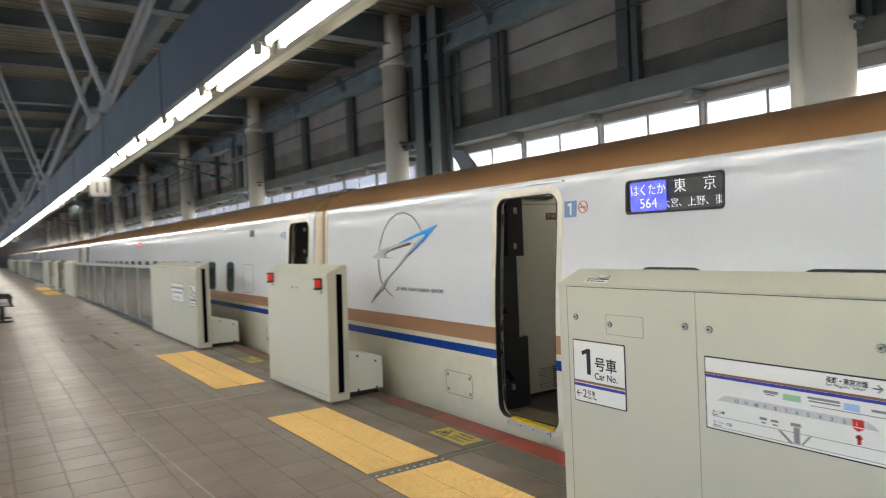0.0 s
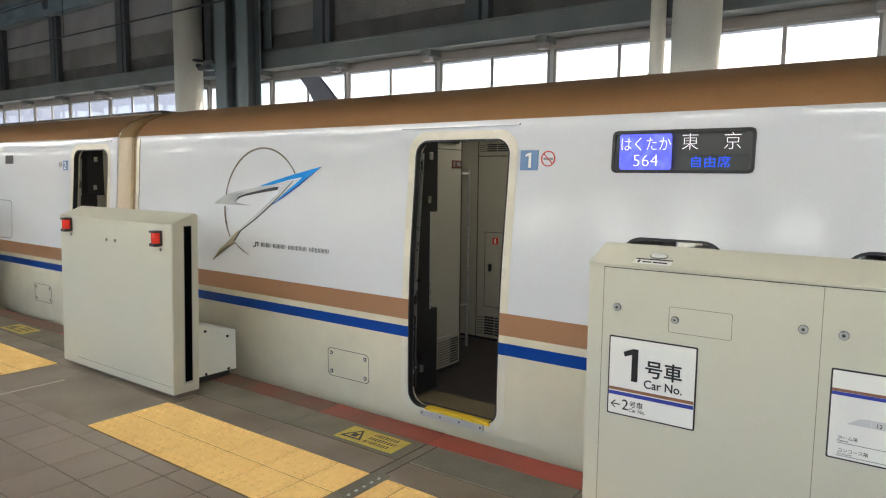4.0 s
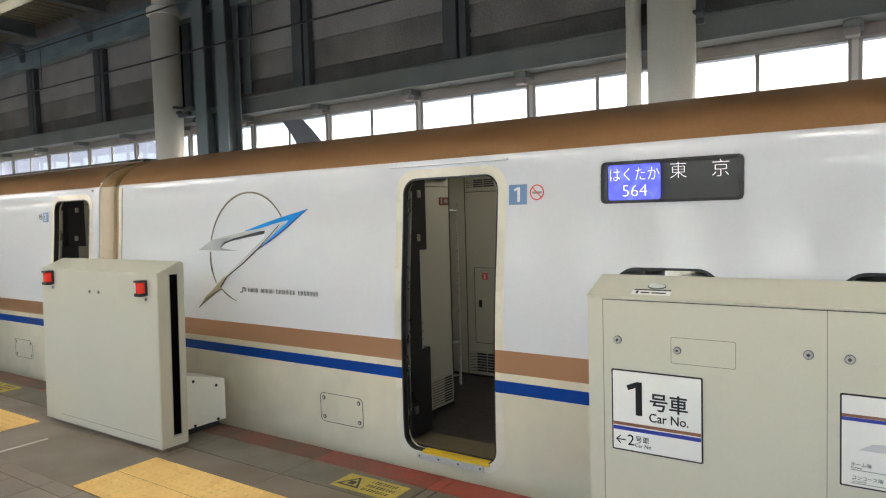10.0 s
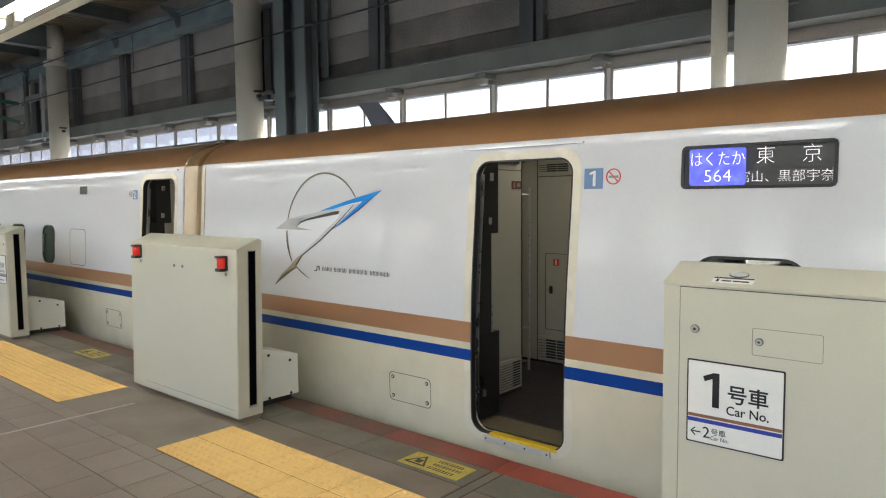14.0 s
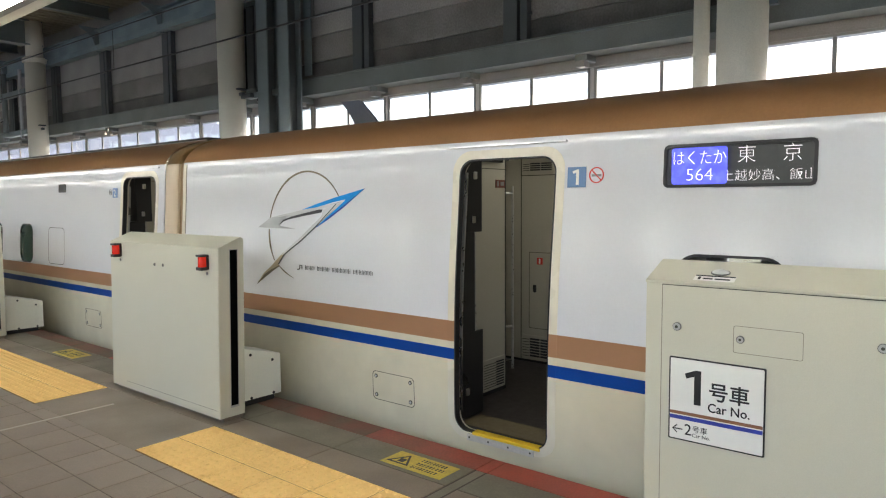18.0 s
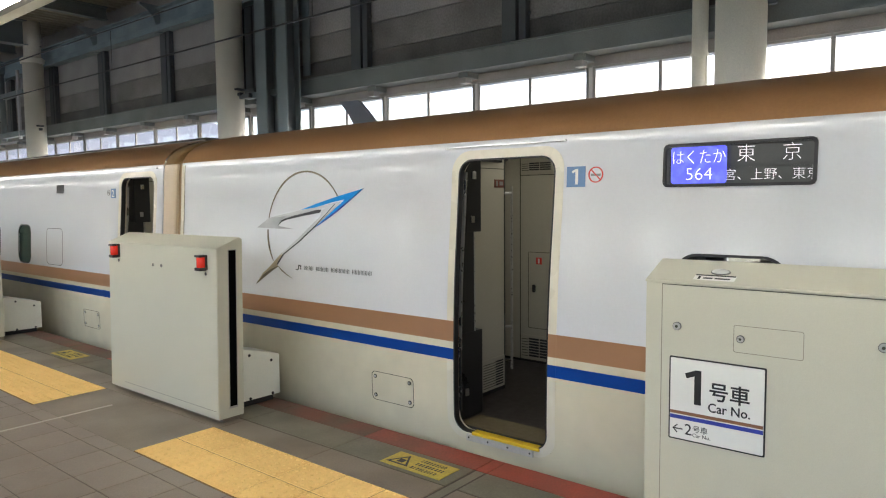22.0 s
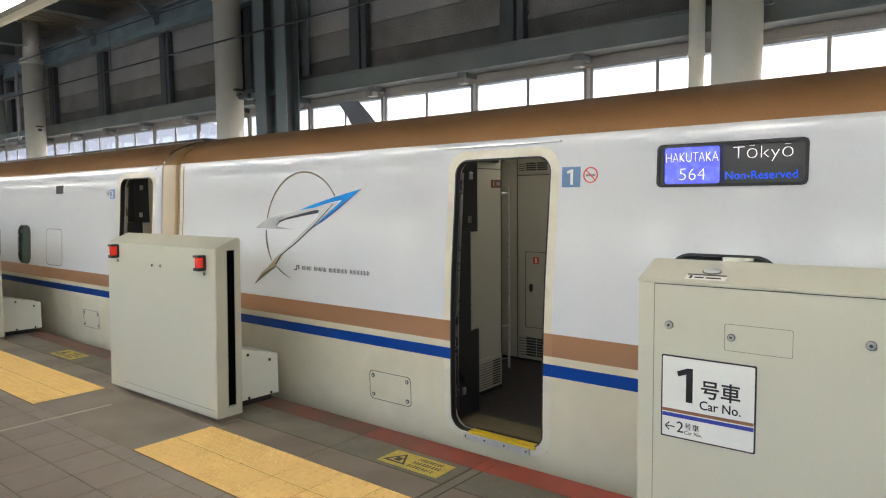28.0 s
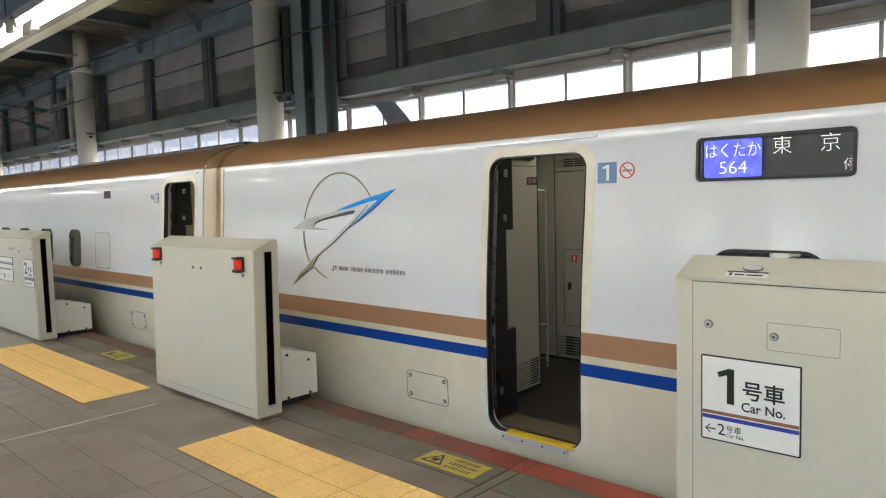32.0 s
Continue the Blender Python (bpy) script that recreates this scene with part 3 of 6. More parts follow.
def roof_mesh(y0, y1):
    pts = [*ROOF, *[(2 * MID - x, z) for x, z in ROOF[-2::-1]]]
    bm = bmesh.new()
    rows = [[bm.verts.new((x, y, z)) for x, z in pts] for y in (y0, y1)]
    for i in range(len(pts) - 1):
        bm.faces.new((rows[0][i], rows[1][i], rows[1][i + 1], rows[0][i + 1]))
    bmesh.ops.recalc_face_normals(bm, faces=bm.faces[:])
    if bm.faces[:][0].normal.x > 0:
        bmesh.ops.reverse_faces(bm, faces=bm.faces[:])
    return bm


# The skirt's tone varies at random, not with height.
BANDS = (("skirt", -0.95, 0.515, "train_low", "cream-white lower side with yellower patches"),
         ("blue_stripe", 0.515, 0.594, "stripe_blue", "deep blue stripe"),
         ("white_line", 0.594, 0.644, "train_low", "cream line"),
         ("copper_stripe", 0.644, 0.789, "stripe_brown", "matt copper stripe"),
         ("side_wall", 0.789, 2.025, "train_white", "glossy white upper side"))
DOOR_Z = (0.02, 1.905)


def add_door_surround(car, y0, y1, z0=DOOR_Z[0], z1=DOOR_Z[1]):
    """Raised frame round a doorway, striped like the side, with a rubber edge, a steel sill and a yellow step."""
    out, mid, inn = (round_rect(y0 - a, y1 + a, z0 - b, z1 + a, r, 8) for a, b, r in ((0.058, 0.05, 0.145), (0.0, 0.0, 0.105), (-0.010, -0.006, 0.097)))

    def leaned(bm):
        """Follows the slight lean of the jambs."""
        for v in bm.verts:
            f = min(1, max(0, (v.co.y - y0) / (y1 - y0)))
            v.co.y -= (0.020 - 0.007 * f) * max(0, v.co.z - 0.2)
        return bm
    main = None
    for name, a, b, material, lab in BANDS:
        bm = add_ring(bmesh.new(), out, mid, -0.0015, 0.07)
        for cut, keep in ((a, 1), (b, -1)):
            bmesh.ops.bisect_plane(bm, geom=bm.verts[:] + bm.edges[:] + bm.faces[:], plane_co=(0, 0, cut), plane_no=(0, 0, keep), clear_inner=True)
        if name in ("skirt", "side_wall"):
            piece = smooth_part("door_frame" if main is None else "door_frame_band", leaned(conform(bm)), "cream", car if main is None else main, "cream door frame, rounded at the corners")
        else:
            for k in (1, -1):
                half = bm.copy()
                bmesh.ops.bisect_plane(half, geom=half.verts[:] + half.edges[:] + half.faces[:], plane_co=(0, (y0 + y1) / 2, 0), plane_no=(0, k, 0), clear_inner=True)
                piece = smooth_part("door_frame_band", leaned(conform(half)), material, main, "stripe running over the door frame")
            bm.free()
        main = main or piece
    part("door_seal", leaned(conform(add_ring(bmesh.new(), mid, inn, -0.002, 0.045))), "rubber", main, "black rubber seal")
    sx = side_x(0.0)
    part("sill_plate", box(sx - 0.016, sx + 0.02, y0 + 0.10, y1 - 0.115, -0.034, 0.012, 0.003), "sill_steel", main, "scuffed steel sill plate")
    for f in (0.04, 0.36, 0.66, 0.96):
        y = y0 + 0.10 + f * (y1 - y0 - 0.215)
        part("sill_bolt", tube((sx - 0.018, y, -0.010), (sx - 0.014, y, -0.010), 0.007, 8), "seam", main)
    part("step_edge", box(sx - 0.014, sx + 0.050, y0 + 0.055, y1 - 0.160, 0.012, 0.034, 0.005), "yellow", main, "yellow step edge")
    part("rain_gutter", conform(plate([(y0 - 0.10, 1.985), (y1 + 0.10, 1.985), (y1 + 0.10, 1.997), (y0 - 0.10, 1.997)], -0.022, 0.0)), "train_white", car, "narrow white rain gutter")
    return main


def add_window(car, y0, y1, z0, z1, material="glass_dark"):
    out, inn = (round_rect(y0 - a, y1 + a, z0 - a, z1 + a, r, 8) for a, r in ((0.014, 0.13), (0.0, 0.118)))
    w = smooth_part("window", conform(add_ring(bmesh.new(), out, inn, -0.003, 0.05)), "rubber", car, "black rubber window frame")
    c0, c1 = (round_rect(y0 - a, y1 + a, z0 - a, z1 + a, r, 8) for a, r in ((0.020, 0.002), (0.010, 0.126)))
    smooth_part("corner_fill", conform(add_ring(bmesh.new(), c0, c1, -0.0006, 0.004)), "train_white", w)
    pane = part("pane", conform(plate(inn, 0.006, 0.012)), material, w, "dark tinted window pane")
    pane.visible_shadow = material != "saloon_glass"
    return w


def add_hatch(car, y0, y1, z0, z1):
    """A flush service hatch with a thin joint and four catches."""
    out, inn = (round_rect(y0 - a, y1 + a, z0 - a, z1 + a, 0.035, 5) for a in (0.004, 0.0))
    h = part("service_hatch", conform(add_ring(bmesh.new(), out, inn, -0.0015, 0.01)), "seam", car, "outline of a flush service hatch")
    for y in (y0 + 0.035, y1 - 0.035):
        for z in (z0 + 0.035, z1 - 0.035):
            x = side_x(z)
            part("catch", tube((x - 0.004, y, z), (x + 0.004, y, z), 0.016, 12), "seam", h, "dark round catch")
            part("catch_core", tube((x - 0.007, y, z), (x - 0.003, y, z), 0.009, 10), "chrome", h)


def figure_one(y, z, h):
    """Outline of a figure one with a flag, centred on y, standing on z."""
    return [(y - 0.16 * h, z), (y - 0.16 * h, z + h), (y + 0.0 * h, z + h), (y + 0.30 * h, z + 0.87 * h), (y + 0.25 * h, z + 0.73 * h), (y + 0.03 * h, z + 0.82 * h), (y + 0.03 * h, z)]


def add_number_plate(car, digit, y, z, s, side=1, ink="ink_red", small=1.0):
    """Blue square with the car's number and a no-smoking roundel beside it."""
    p = part("car_number_plate", conform(plate([(y - s, z - s), (y + s, z - s), (y + s, z + s), (y - s, z + s)], -0.004, 0.0)), "plate_blue", car, "blue square with a white number")
    if digit == "1":
        part("number", conform(plate(figure_one(y, z - 0.75 * s, 1.5 * s), -0.006, 0.0), 0.03), "sign_white", p)
    else:
        lettering("number", digit, 2.1 * s, "sign_white", p, (side_x(z) - 0.006, y + 0.6 * s, z - 0.75 * s))
    cy = y - 2.1 * s * side
    q = 0.86 * s * small
    circ = [[(cy + r * math.cos(2 * math.pi * i / 24), z + 0.15 * s + r * math.sin(2 * math.pi * i / 24)) for i in range(24)] for r in (0.9 * q, 0.77 * q)]
    n = part("no_smoking_mark", conform(add_ring(bmesh.new(), circ[0], circ[1], -0.004, 0.0)), ink, car, "no-smoking roundel")
    bar = bmesh.new()
    add_plate(bar, [(cy - 0.5 * s, z - 0.30 * s), (cy - 0.43 * s, z - 0.37 * s), (cy + 0.5 * s, z + 0.58 * s), (cy + 0.43 * s, z + 0.65 * s)], -0.004, 0.0)
    part("slash", conform(bar), ink, n)
    part("cigarette", conform(plate([(cy - 0.5 * s, z + 0.02 * s), (cy + 0.5 * s, z + 0.02 * s), (cy + 0.5 * s, z + 0.24 * s), (cy - 0.5 * s, z + 0.24 * s)], -0.003, 0.0)), "ink_grey", n)


def build_car(y0, y1, doors, windows, hatches, label, holes=()):
    car = thing("train_car", label, "train car", "cars of the train", loc=(0, 0, 0))
    cut = [(a - 0.03, b, *DOOR_Z) for a, b in doors] + [(a, b, c, d) for a, b, c, d, _ in windows] + list(holes)
    for name, z0, z1, m, lab in BANDS:
        smooth_part(name, band(z0, z1, y0, y1, [h for h in cut if h[3] > z0 and h[2] < z1]), m, car, lab)
        smooth_part(name, band(z0, z1, y0, y1, [(a + 0.70, b + 0.70, c, d) for a, b, c, d, g in windows if g == "saloon_glass" and d > z0 and c < z1], mirror=True), m, car, lab)
    smooth_part("roof", roof_mesh(y0, y1), "train_brown", car, "copper-brown roof")
    part("underframe", box(4.50, 7.66, y0 + 0.02, y1 - 0.02, -0.98, -0.06), "steel_dark", car)
    for a, b in doors:
        add_door_surround(car, a, b)
    for a, b, c, d, m in windows:
        add_window(car, a, b, c, d, m)
    for h in hatches:
        add_hatch(car, *h)
    return car


def build_vestibule(car, ya, yb):
    """The space behind an open door: floor, walls, door pocket, grab bar, grilles."""
    yl, x2 = yb + 0.245, 6.36
    part("vestibule_floor", box(4.475, x2, ya - 0.25, yb + 1.4, -0.04, 0.034), "int_floor", car, "dark vestibule floor")
    part("threshold_mat", box(4.47, 4.71, ya + 0.02, yb - 0.02, 0.036, 0.041), "mat_ribbed", car, "brown ribbed mat at the door")
    part("vestibule_ceiling", box(4.78, x2, ya - 0.25, yb + 1.4, 2.13, 2.16), "interior", car)
    part("vestibule_lamp", box(5.1, 5.9, ya + 0.1, yb + 0.9, 2.12, 2.128), "cabin_lamp", car, "lit ceiling panel of the vestibule")
    part("vestibule_side", box(4.56, x2, ya - 0.29, ya - 0.25, 0.034, 2.05), "interior", car)
    pocket = part("door_pocket", box(4.47, 4.80, yb + 0.02, yb + 0.18, 0.034, 0.665, 0.008), "dark_panel", car, "black lining of the sliding door's pocket")
    part("pocket_upper", box(4.60, 4.79, yb + 0.02, yb + 0.18, 1.395, 2.10, 0.008), "dark_panel", pocket)
    part("pocket_middle", box(4.47, 4.70, yb + 0.02, yb + 0.18, 0.66, 1.40, 0.008), "dark_panel", pocket)
    for z, xl in ((0.20, 4.58), (1.46, 4.66), (1.78, 4.68)):
        part("latch", box(xl, xl + 0.04, yb + 0.010, yb + 0.022, z, z + 0.055, 0.006), "chrome", pocket)
    part("inner_handle", tube((4.712, yb + 0.03, 0.66), (4.712, yb + 0.03, 1.40), 0.008), "lock_steel", pocket, "slim steel handle")
    bm = conform(plate([(yb - 0.050, 0.14), (yb - 0.030, 0.14), (yb - 0.030, 1.82), (yb - 0.050, 1.82)], 0.052, 0.064))
    for v in bm.verts:
        v.co.y -= 0.013 * max(0, v.co.z - 0.2)
    part("door_edge", bm, "chrome", pocket, "bright edge of the opened door")
    w = part("vestibule_wall", box(4.70, 5.425, yl, yl + 0.04, 0.034, 2.13, 0.006), "interior", car, "beige vestibule wall panel")
    part("corner_joint", box(5.425, 5.445, yl + 0.004, yl + 0.03, 0.034, 2.13), "black", w)
    part("corner_panel", box(5.40, 5.44, yl + 0.04, yb + 1.4, 0.034, 2.13), "interior", w)
    part("panel_joint", box(4.72, 5.425, yl - 0.002, yl + 0.002, 1.876, 1.882), "seam", w)
    part("head_shade", box(4.90, 5.36, yl - 0.03, yl + 0.001, 1.93, 1.96, 0.005), "dark_panel", w, "dark rail over the wall panel")
    part("skirting", box(4.72, 5.43, yl - 0.006, yl + 0.002, 0.034, 0.062), "black", w)
    part("grille_frame", box(5.09, 5.418, yl - 0.008, yl + 0.001, 0.066, 0.325, 0.003), "interior", w)
    for i in range(10):
        z = 0.088 + i * 0.0215
        part("grille_slot", box(5.285, 5.395, yl - 0.011, yl - 0.006, z, z + 0.012), "interior_dark", w)
        part("grille_groove", box(5.11, 5.28, yl - 0.0095, yl - 0.006, z, z + 0.005), "seam", w)
    nt = part("notice", box(5.285, 5.415, yl - 0.005, yl + 0.001, 1.727, 1.792), "notice_brown", w, "small dark red notice")
    part("notice_mark", box(5.303, 5.325, yl - 0.007, yl - 0.003, 1.738, 1.782), "ink_grey", nt)
    part("notice_mark", box(5.352, 5.40, yl - 0.007, yl - 0.003, 1.745, 1.776), "ink_grey", nt)
    part("grab_bar", tube((5.51, yl - 0.02, 0.19), (5.51, yl - 0.02, 1.74), 0.011), "lock_steel", car, "upright steel grab bar")
    for z in (0.265, 0.555, 1.68):
        part("bar_bracket", tube((5.51, yl - 0.02, z), (5.43, yl + 0.02, z), 0.010), "chrome", car)
    r = part("rear_wall", box(x2, x2 + 0.04, ya - 0.25, yb + 1.4, 0.034, 2.13), "interior", car, "beige wall across the vestibule")
    part("panel_joint", box(x2 - 0.004, x2 + 0.002, yb + 0.676, yb + 0.684, 0.034, 2.13), "seam", r)
    part("panel_joint", box(x2 - 0.004, x2 + 0.002, ya - 0.2, yb + 0.676, 1.856, 1.863), "seam", r)
    part("skirting", box(x2 - 0.006, x2 + 0.001, ya - 0.2, yb + 1.3, 0.034, 0.055), "black", r)
    cab = part("cabinet_joint", add_ring(bmesh.new(), round_rect(yb + 0.20, yb + 0.59, 0.37, 1.118, 0.012, 3), round_rect(yb + 0.205, yb + 0.585, 0.375, 1.113, 0.010, 3), x2 - 0.003, x2 + 0.004), "seam", r, "outline of a fire-extinguisher cabinet")
    part("cabinet_mark", box(x2 - 0.005, x2, yb + 0.437, yb + 0.499, 1.000, 1.065), "ink_red", cab, "red fire-extinguisher mark")
    part("mark_symbol", box(x2 - 0.008, x2 - 0.004, yb + 0.460, yb + 0.476, 1.010, 1.055), "sign_white", cab)
    part("cabinet_handle", plate(round_rect(yb + 0.507, yb + 0.541, 0.724, 0.800, 0.016, 5), x2 - 0.010, x2), "black", cab, "black oval catch")
    for z0, n, h in ((0.088, 7, 0.0275), (1.904, 4, 0.0200)):
        part("vent_frame", box(x2 - 0.006, x2, yb + 0.25, yb + 0.672, z0 - 0.032, z0 + n * h + 0.018, 0.003), "interior", r)
        for i in range(n):
            for a, b in ((0.34, 0.455), (0.465, 0.575)):
                part("vent_slot", box(x2 - 0.010, x2 - 0.004, yb + a, yb + b, z0 + i * h, z0 + i * h + 0.68 * h), "interior_dark", r)
            part("vent_groove", box(x2 - 0.008, x2 - 0.004, yb + 0.585, yb + 0.66, z0 + i * h, z0 + i * h + 0.006), "seam", r)
    part("ceiling_sensor", tube((5.6, yl + 0.10, 1.96), (5.6, yl + 0.10, 1.985), 0.02, 10), "black", car)


# ---- cars ----
win_rows = [(8.03 - 0.56 - 1.105 * i, 8.03 - 1.105 * i, 0.80, 1.318, "saloon_glass") for i in range(12)]
DISP = (7.362, 8.116, 1.697, 1.922)
car_one = build_car(-9.0, 13.13, [(8.833, 9.582)], win_rows, [(9.962, 10.385, 0.095, 0.313)],
                    "white bullet train car with copper roof, open door", holes=[DISP])
part("end_trim", conform(plate([(13.075, -0.9), (13.128, -0.9), (13.128, 2.0), (13.075, 2.0)], -0.004, 0.0)), "cream", car_one, "cream trim at the car's end")
part("end_joint", conform(plate([(13.066, -0.9), (13.074, -0.9), (13.074, 2.0), (13.066, 2.0)], -0.002, 0.0)), "fine_joint", car_one, "joint before the end trim")
build_vestibule(car_one, 8.845, 9.605)
add_number_plate(car_one, "1", 8.66, 1.765, 0.062)
part("saloon_floor", box(4.50, 7.66, -8.9, 8.50, -0.05, 0.02), "int_floor", car_one, "dark saloon floor")
part("saloon_ceiling", box(4.60, 7.56, -8.9, 8.50, 1.98, 2.01), "interior", car_one, "pale saloon ceiling")
part("saloon_bulkhead", box(4.50, 6.36, 8.50, 8.54, 0.02, 2.0), "interior", car_one)
for x0 in (4.50, 7.22):
    part("luggage_rack", box(x0, x0 + 0.44, -8.8, 8.45, 1.56, 1.60, 0.01), "interior", car_one, "grey luggage rack")


def passenger_seat(x, y):
    """Reclining seat with a white cover on its headrest."""
    st = thing("passenger_seat", "dark grey train seat with a white headrest cover", "seat", "seats in the saloon", loc=(x, y, 0.02))
    part("cushion", box(-0.22, 0.22, -0.02, 0.44, 0.36, 0.48, 0.03), "seat_cloth", st)
    back = box(-0.22, 0.22, -0.12, 0.0, 0.42, 1.22, 0.04)
    for v in back.verts:
        v.co.y -= 0.22 * (v.co.z - 0.42)
    part("backrest", back, "seat_cloth", st)
    part("headrest_cover", box(-0.15, 0.15, -0.31, -0.155, 0.98, 1.235, 0.03), "seat_linen", st, "white headrest cover")
    part("pedestal", box(-0.18, 0.18, 0.05, 0.35, 0.0, 0.37, 0.02), "steel_dark", st)


for row in range(6):
    for x in (4.82, 5.30, 6.38, 6.86, 7.34):
        passenger_seat(x, 7.95 - 1.105 * row)
win_two = [(16.99, 17.42, 0.81, 1.32, "glass_green")] + [(18.13 + 1.04 * i, 18.68 + 1.04 * i, 0.81, 1.32, "glass_green") for i in range(16)]
car_two = build_car(13.50, 38.0, [(13.71, 14.43), (36.6, 37.4)], win_two, [(15.0, 15.42, 0.105, 0.315)], "white bullet train car with copper roof and green-tinted windows")
build_vestibule(car_two, 13.71, 14.43)
add_number_plate(car_two, "2", 14.60, 1.735, 0.055, -1, "ink_grey", 0.8)
part("side_panel_joint", conform(add_ring(bmesh.new(), round_rect(15.96, 16.46, 0.82, 1.30, 0.07, 5), round_rect(15.966, 16.454, 0.826, 1.294, 0.065, 5), -0.0015, 0.01)), "seam", car_two)
# A square recess is left flat; its shade is painted as a dark plate.
part("camera_window", conform(plate(round_rect(15.94, 16.16, 1.755, 1.86, 0.012, 3), -0.004, 0.0)), "interior_dark", car_two, "flat dark plate painting the shade of a small square recess")
part("side_indicator", conform(plate(round_rect(25.6, 26.1, 1.74, 1.86, 0.02, 3), -0.004, 0.0)), "red_lamp", car_two, "red glowing seat indicator")
y = 38.37
while y < 140:
    far_win = [(y + 3.0 + 1.04 * i, y + 3.55 + 1.04 * i, 0.81, 1.32, "glass_green") for i in range(18)]
    far = build_car(y, y + 24.5, [(y + 1.0, y + 1.75)], far_win, [], "white bullet train car with copper roof, far along the platform")
    # Black sheet paints the shade inside the far doorway; no vestibule is built.
    part("doorway_shade", box(4.6, 4.64, y + 0.9, y + 1.85, 0.0, 1.95), "dark_panel", far)
    y += 24.87
# Same painted shade behind car two's far door.
part("doorway_shade", box(4.62, 4.66, 36.5, 37.5, 0.0, 1.95), "dark_panel", car_two)

# gangway covers between cars
for y0, y1 in ((13.13, 13.50), (38.0, 38.37), (62.87, 63.24)):
    g = thing("gangway", "gold-edged gangway cover between two cars", "gangway", "gangways of the train")
    side = [(side_x(z), z) for z in np.arange(-0.9, 2.0, 0.1)] + [(side_x(2.02), 2.02)]
    crown = [(side_x(2.02), 2.02)] + list(ROOF) + [(2 * MID - x, z) for x, z in ROOF[-2::-1]]
    for nm, mt, ys, off in (("hood_edge", "hood_cream", (y0, y0 + 0.012, y0 + 0.02), (0.0, 0.004, 0.04)),
                            ("bellows", "gold_trim", (y0 + 0.02, y0 + 0.05, y0 + 0.13), (0.04, 0.045, 0.045)),
                            ("hood", "hood_cream", (y0 + 0.13, y0 + 0.135, y0 + 0.15, y0 + 0.19, y1 - 0.02, y1), (0.045, 0.022, 0.010, 0.004, 0.004, 0.012))):
        for prof, nm2, mt2 in ((side, nm, mt), (crown, nm + "_crown", {"hood": "hood_gold", "hood_edge": "train_brown"}.get(nm, mt))):
            bm = bmesh.new()
            rows = []
            for yy, o in zip(ys, off):
                k = 1 - o / 1.65
                rows.append([bm.verts.new((MID + (x - MID) * k, yy, z - (o * 0.9 if z > 2.03 else 0))) for x, z in prof])
            for r0, r1 in zip(rows, rows[1:]):
                for i in range(len(prof) - 1):
                    bm.faces.new((r0[i], r1[i], r1[i + 1], r0[i + 1]))
            bmesh.ops.recalc_face_normals(bm, faces=bm.faces[:])
            smooth_part(nm2, bm, mt2, g)

# roof aerial fin and low roof gear
fin = thing("roof_aerial", "slate-grey swept aerial fin on the train roof", "aerial")
part("blade", plate([(11.78, 2.37), (12.26, 2.37), (12.30, 2.48), (12.38, 2.60), (12.52, 2.75), (12.22, 2.74), (12.10, 2.63), (11.98, 2.51), (11.88, 2.43)], 6.06, 6.10), "fin_slate", fin)
gear = thing("roof_cable_tray", "dark cable tray along the train roof", "cable tray")
part("tray", box(5.02, 5.2, 13.6, 37.9, 2.31, 2.352, 0.01), "black", gear)
part("tray_lip", box(5.008, 5.018, 13.6, 37.9, 2.312, 2.328), "frame_white", gear, "pale edge of the tray")


# ---- destination display ----
disp = thing("destination_display", "lit destination display behind a dark rounded bezel in the car side", "display", loc=(4.468, 0, 0))
dy0, dy1, dz0, dz1 = DISP


def disp_x(z):
    """Depth of the display's face, leaning with the car side, from the display's own origin."""
    return side_x(z) + 0.010 - 4.468


bm = add_ring(bmesh.new(), round_rect(dy0 - 0.006, dy1 + 0.006, dz0 - 0.006, dz1 + 0.006, 0.03, 6), round_rect(dy0 + 0.010, dy1 - 0.010, dz0 + 0.010, dz1 - 0.010, 0.022, 6), -0.006, 0.03)
for v in conform(bm).verts:
    v.co.x -= 4.468
part("bezel", bm, "black", disp, "black bezel")
bm = plate([(dy0 - 0.004, dz0 - 0.004), (dy1 + 0.004, dz0 - 0.004), (dy1 + 0.004, dz1 + 0.004), (dy0 - 0.004, dz1 + 0.004)], 0.0, 0.004)
for v in conform(bm).verts:
    v.co.x += 0.060 - 4.468
part("matrix_back", bm, "led_off", disp, "dark unlit matrix")

for ya, yb in ((dy0 + 0.004, dy0 + 0.016), (dy1 - 0.028, dy1 - 0.004)):
    bm = plate([(ya, dz0), (yb, dz0), (yb, dz1), (ya, dz1)], 0.0, 0.002)
    for v in conform(bm).verts:
        v.co.x += 0.007 - 4.468
    part("matrix_edge", bm, "led_off", disp, "dark edge strip of the matrix")
bm = plate([(dy0 + 0.004, 1.792), (7.775, 1.792), (7.775, 1.808), (dy0 + 0.004, 1.808)], 0.0, 0.001)
for v in conform(bm).verts:
    v.co.x += 0.0185 - 4.468
part("matrix_edge", bm, "led_off", disp, "dark strip between two lines")
PAN_C = (7.929, 1.808)      # middle of the violet panel
TOP_C = (7.580, 1.861)      # middle of the upper line
LOW_C = (7.585, 1.752)      # middle of the lower line
CH = 0.0655                 # one character of the running line


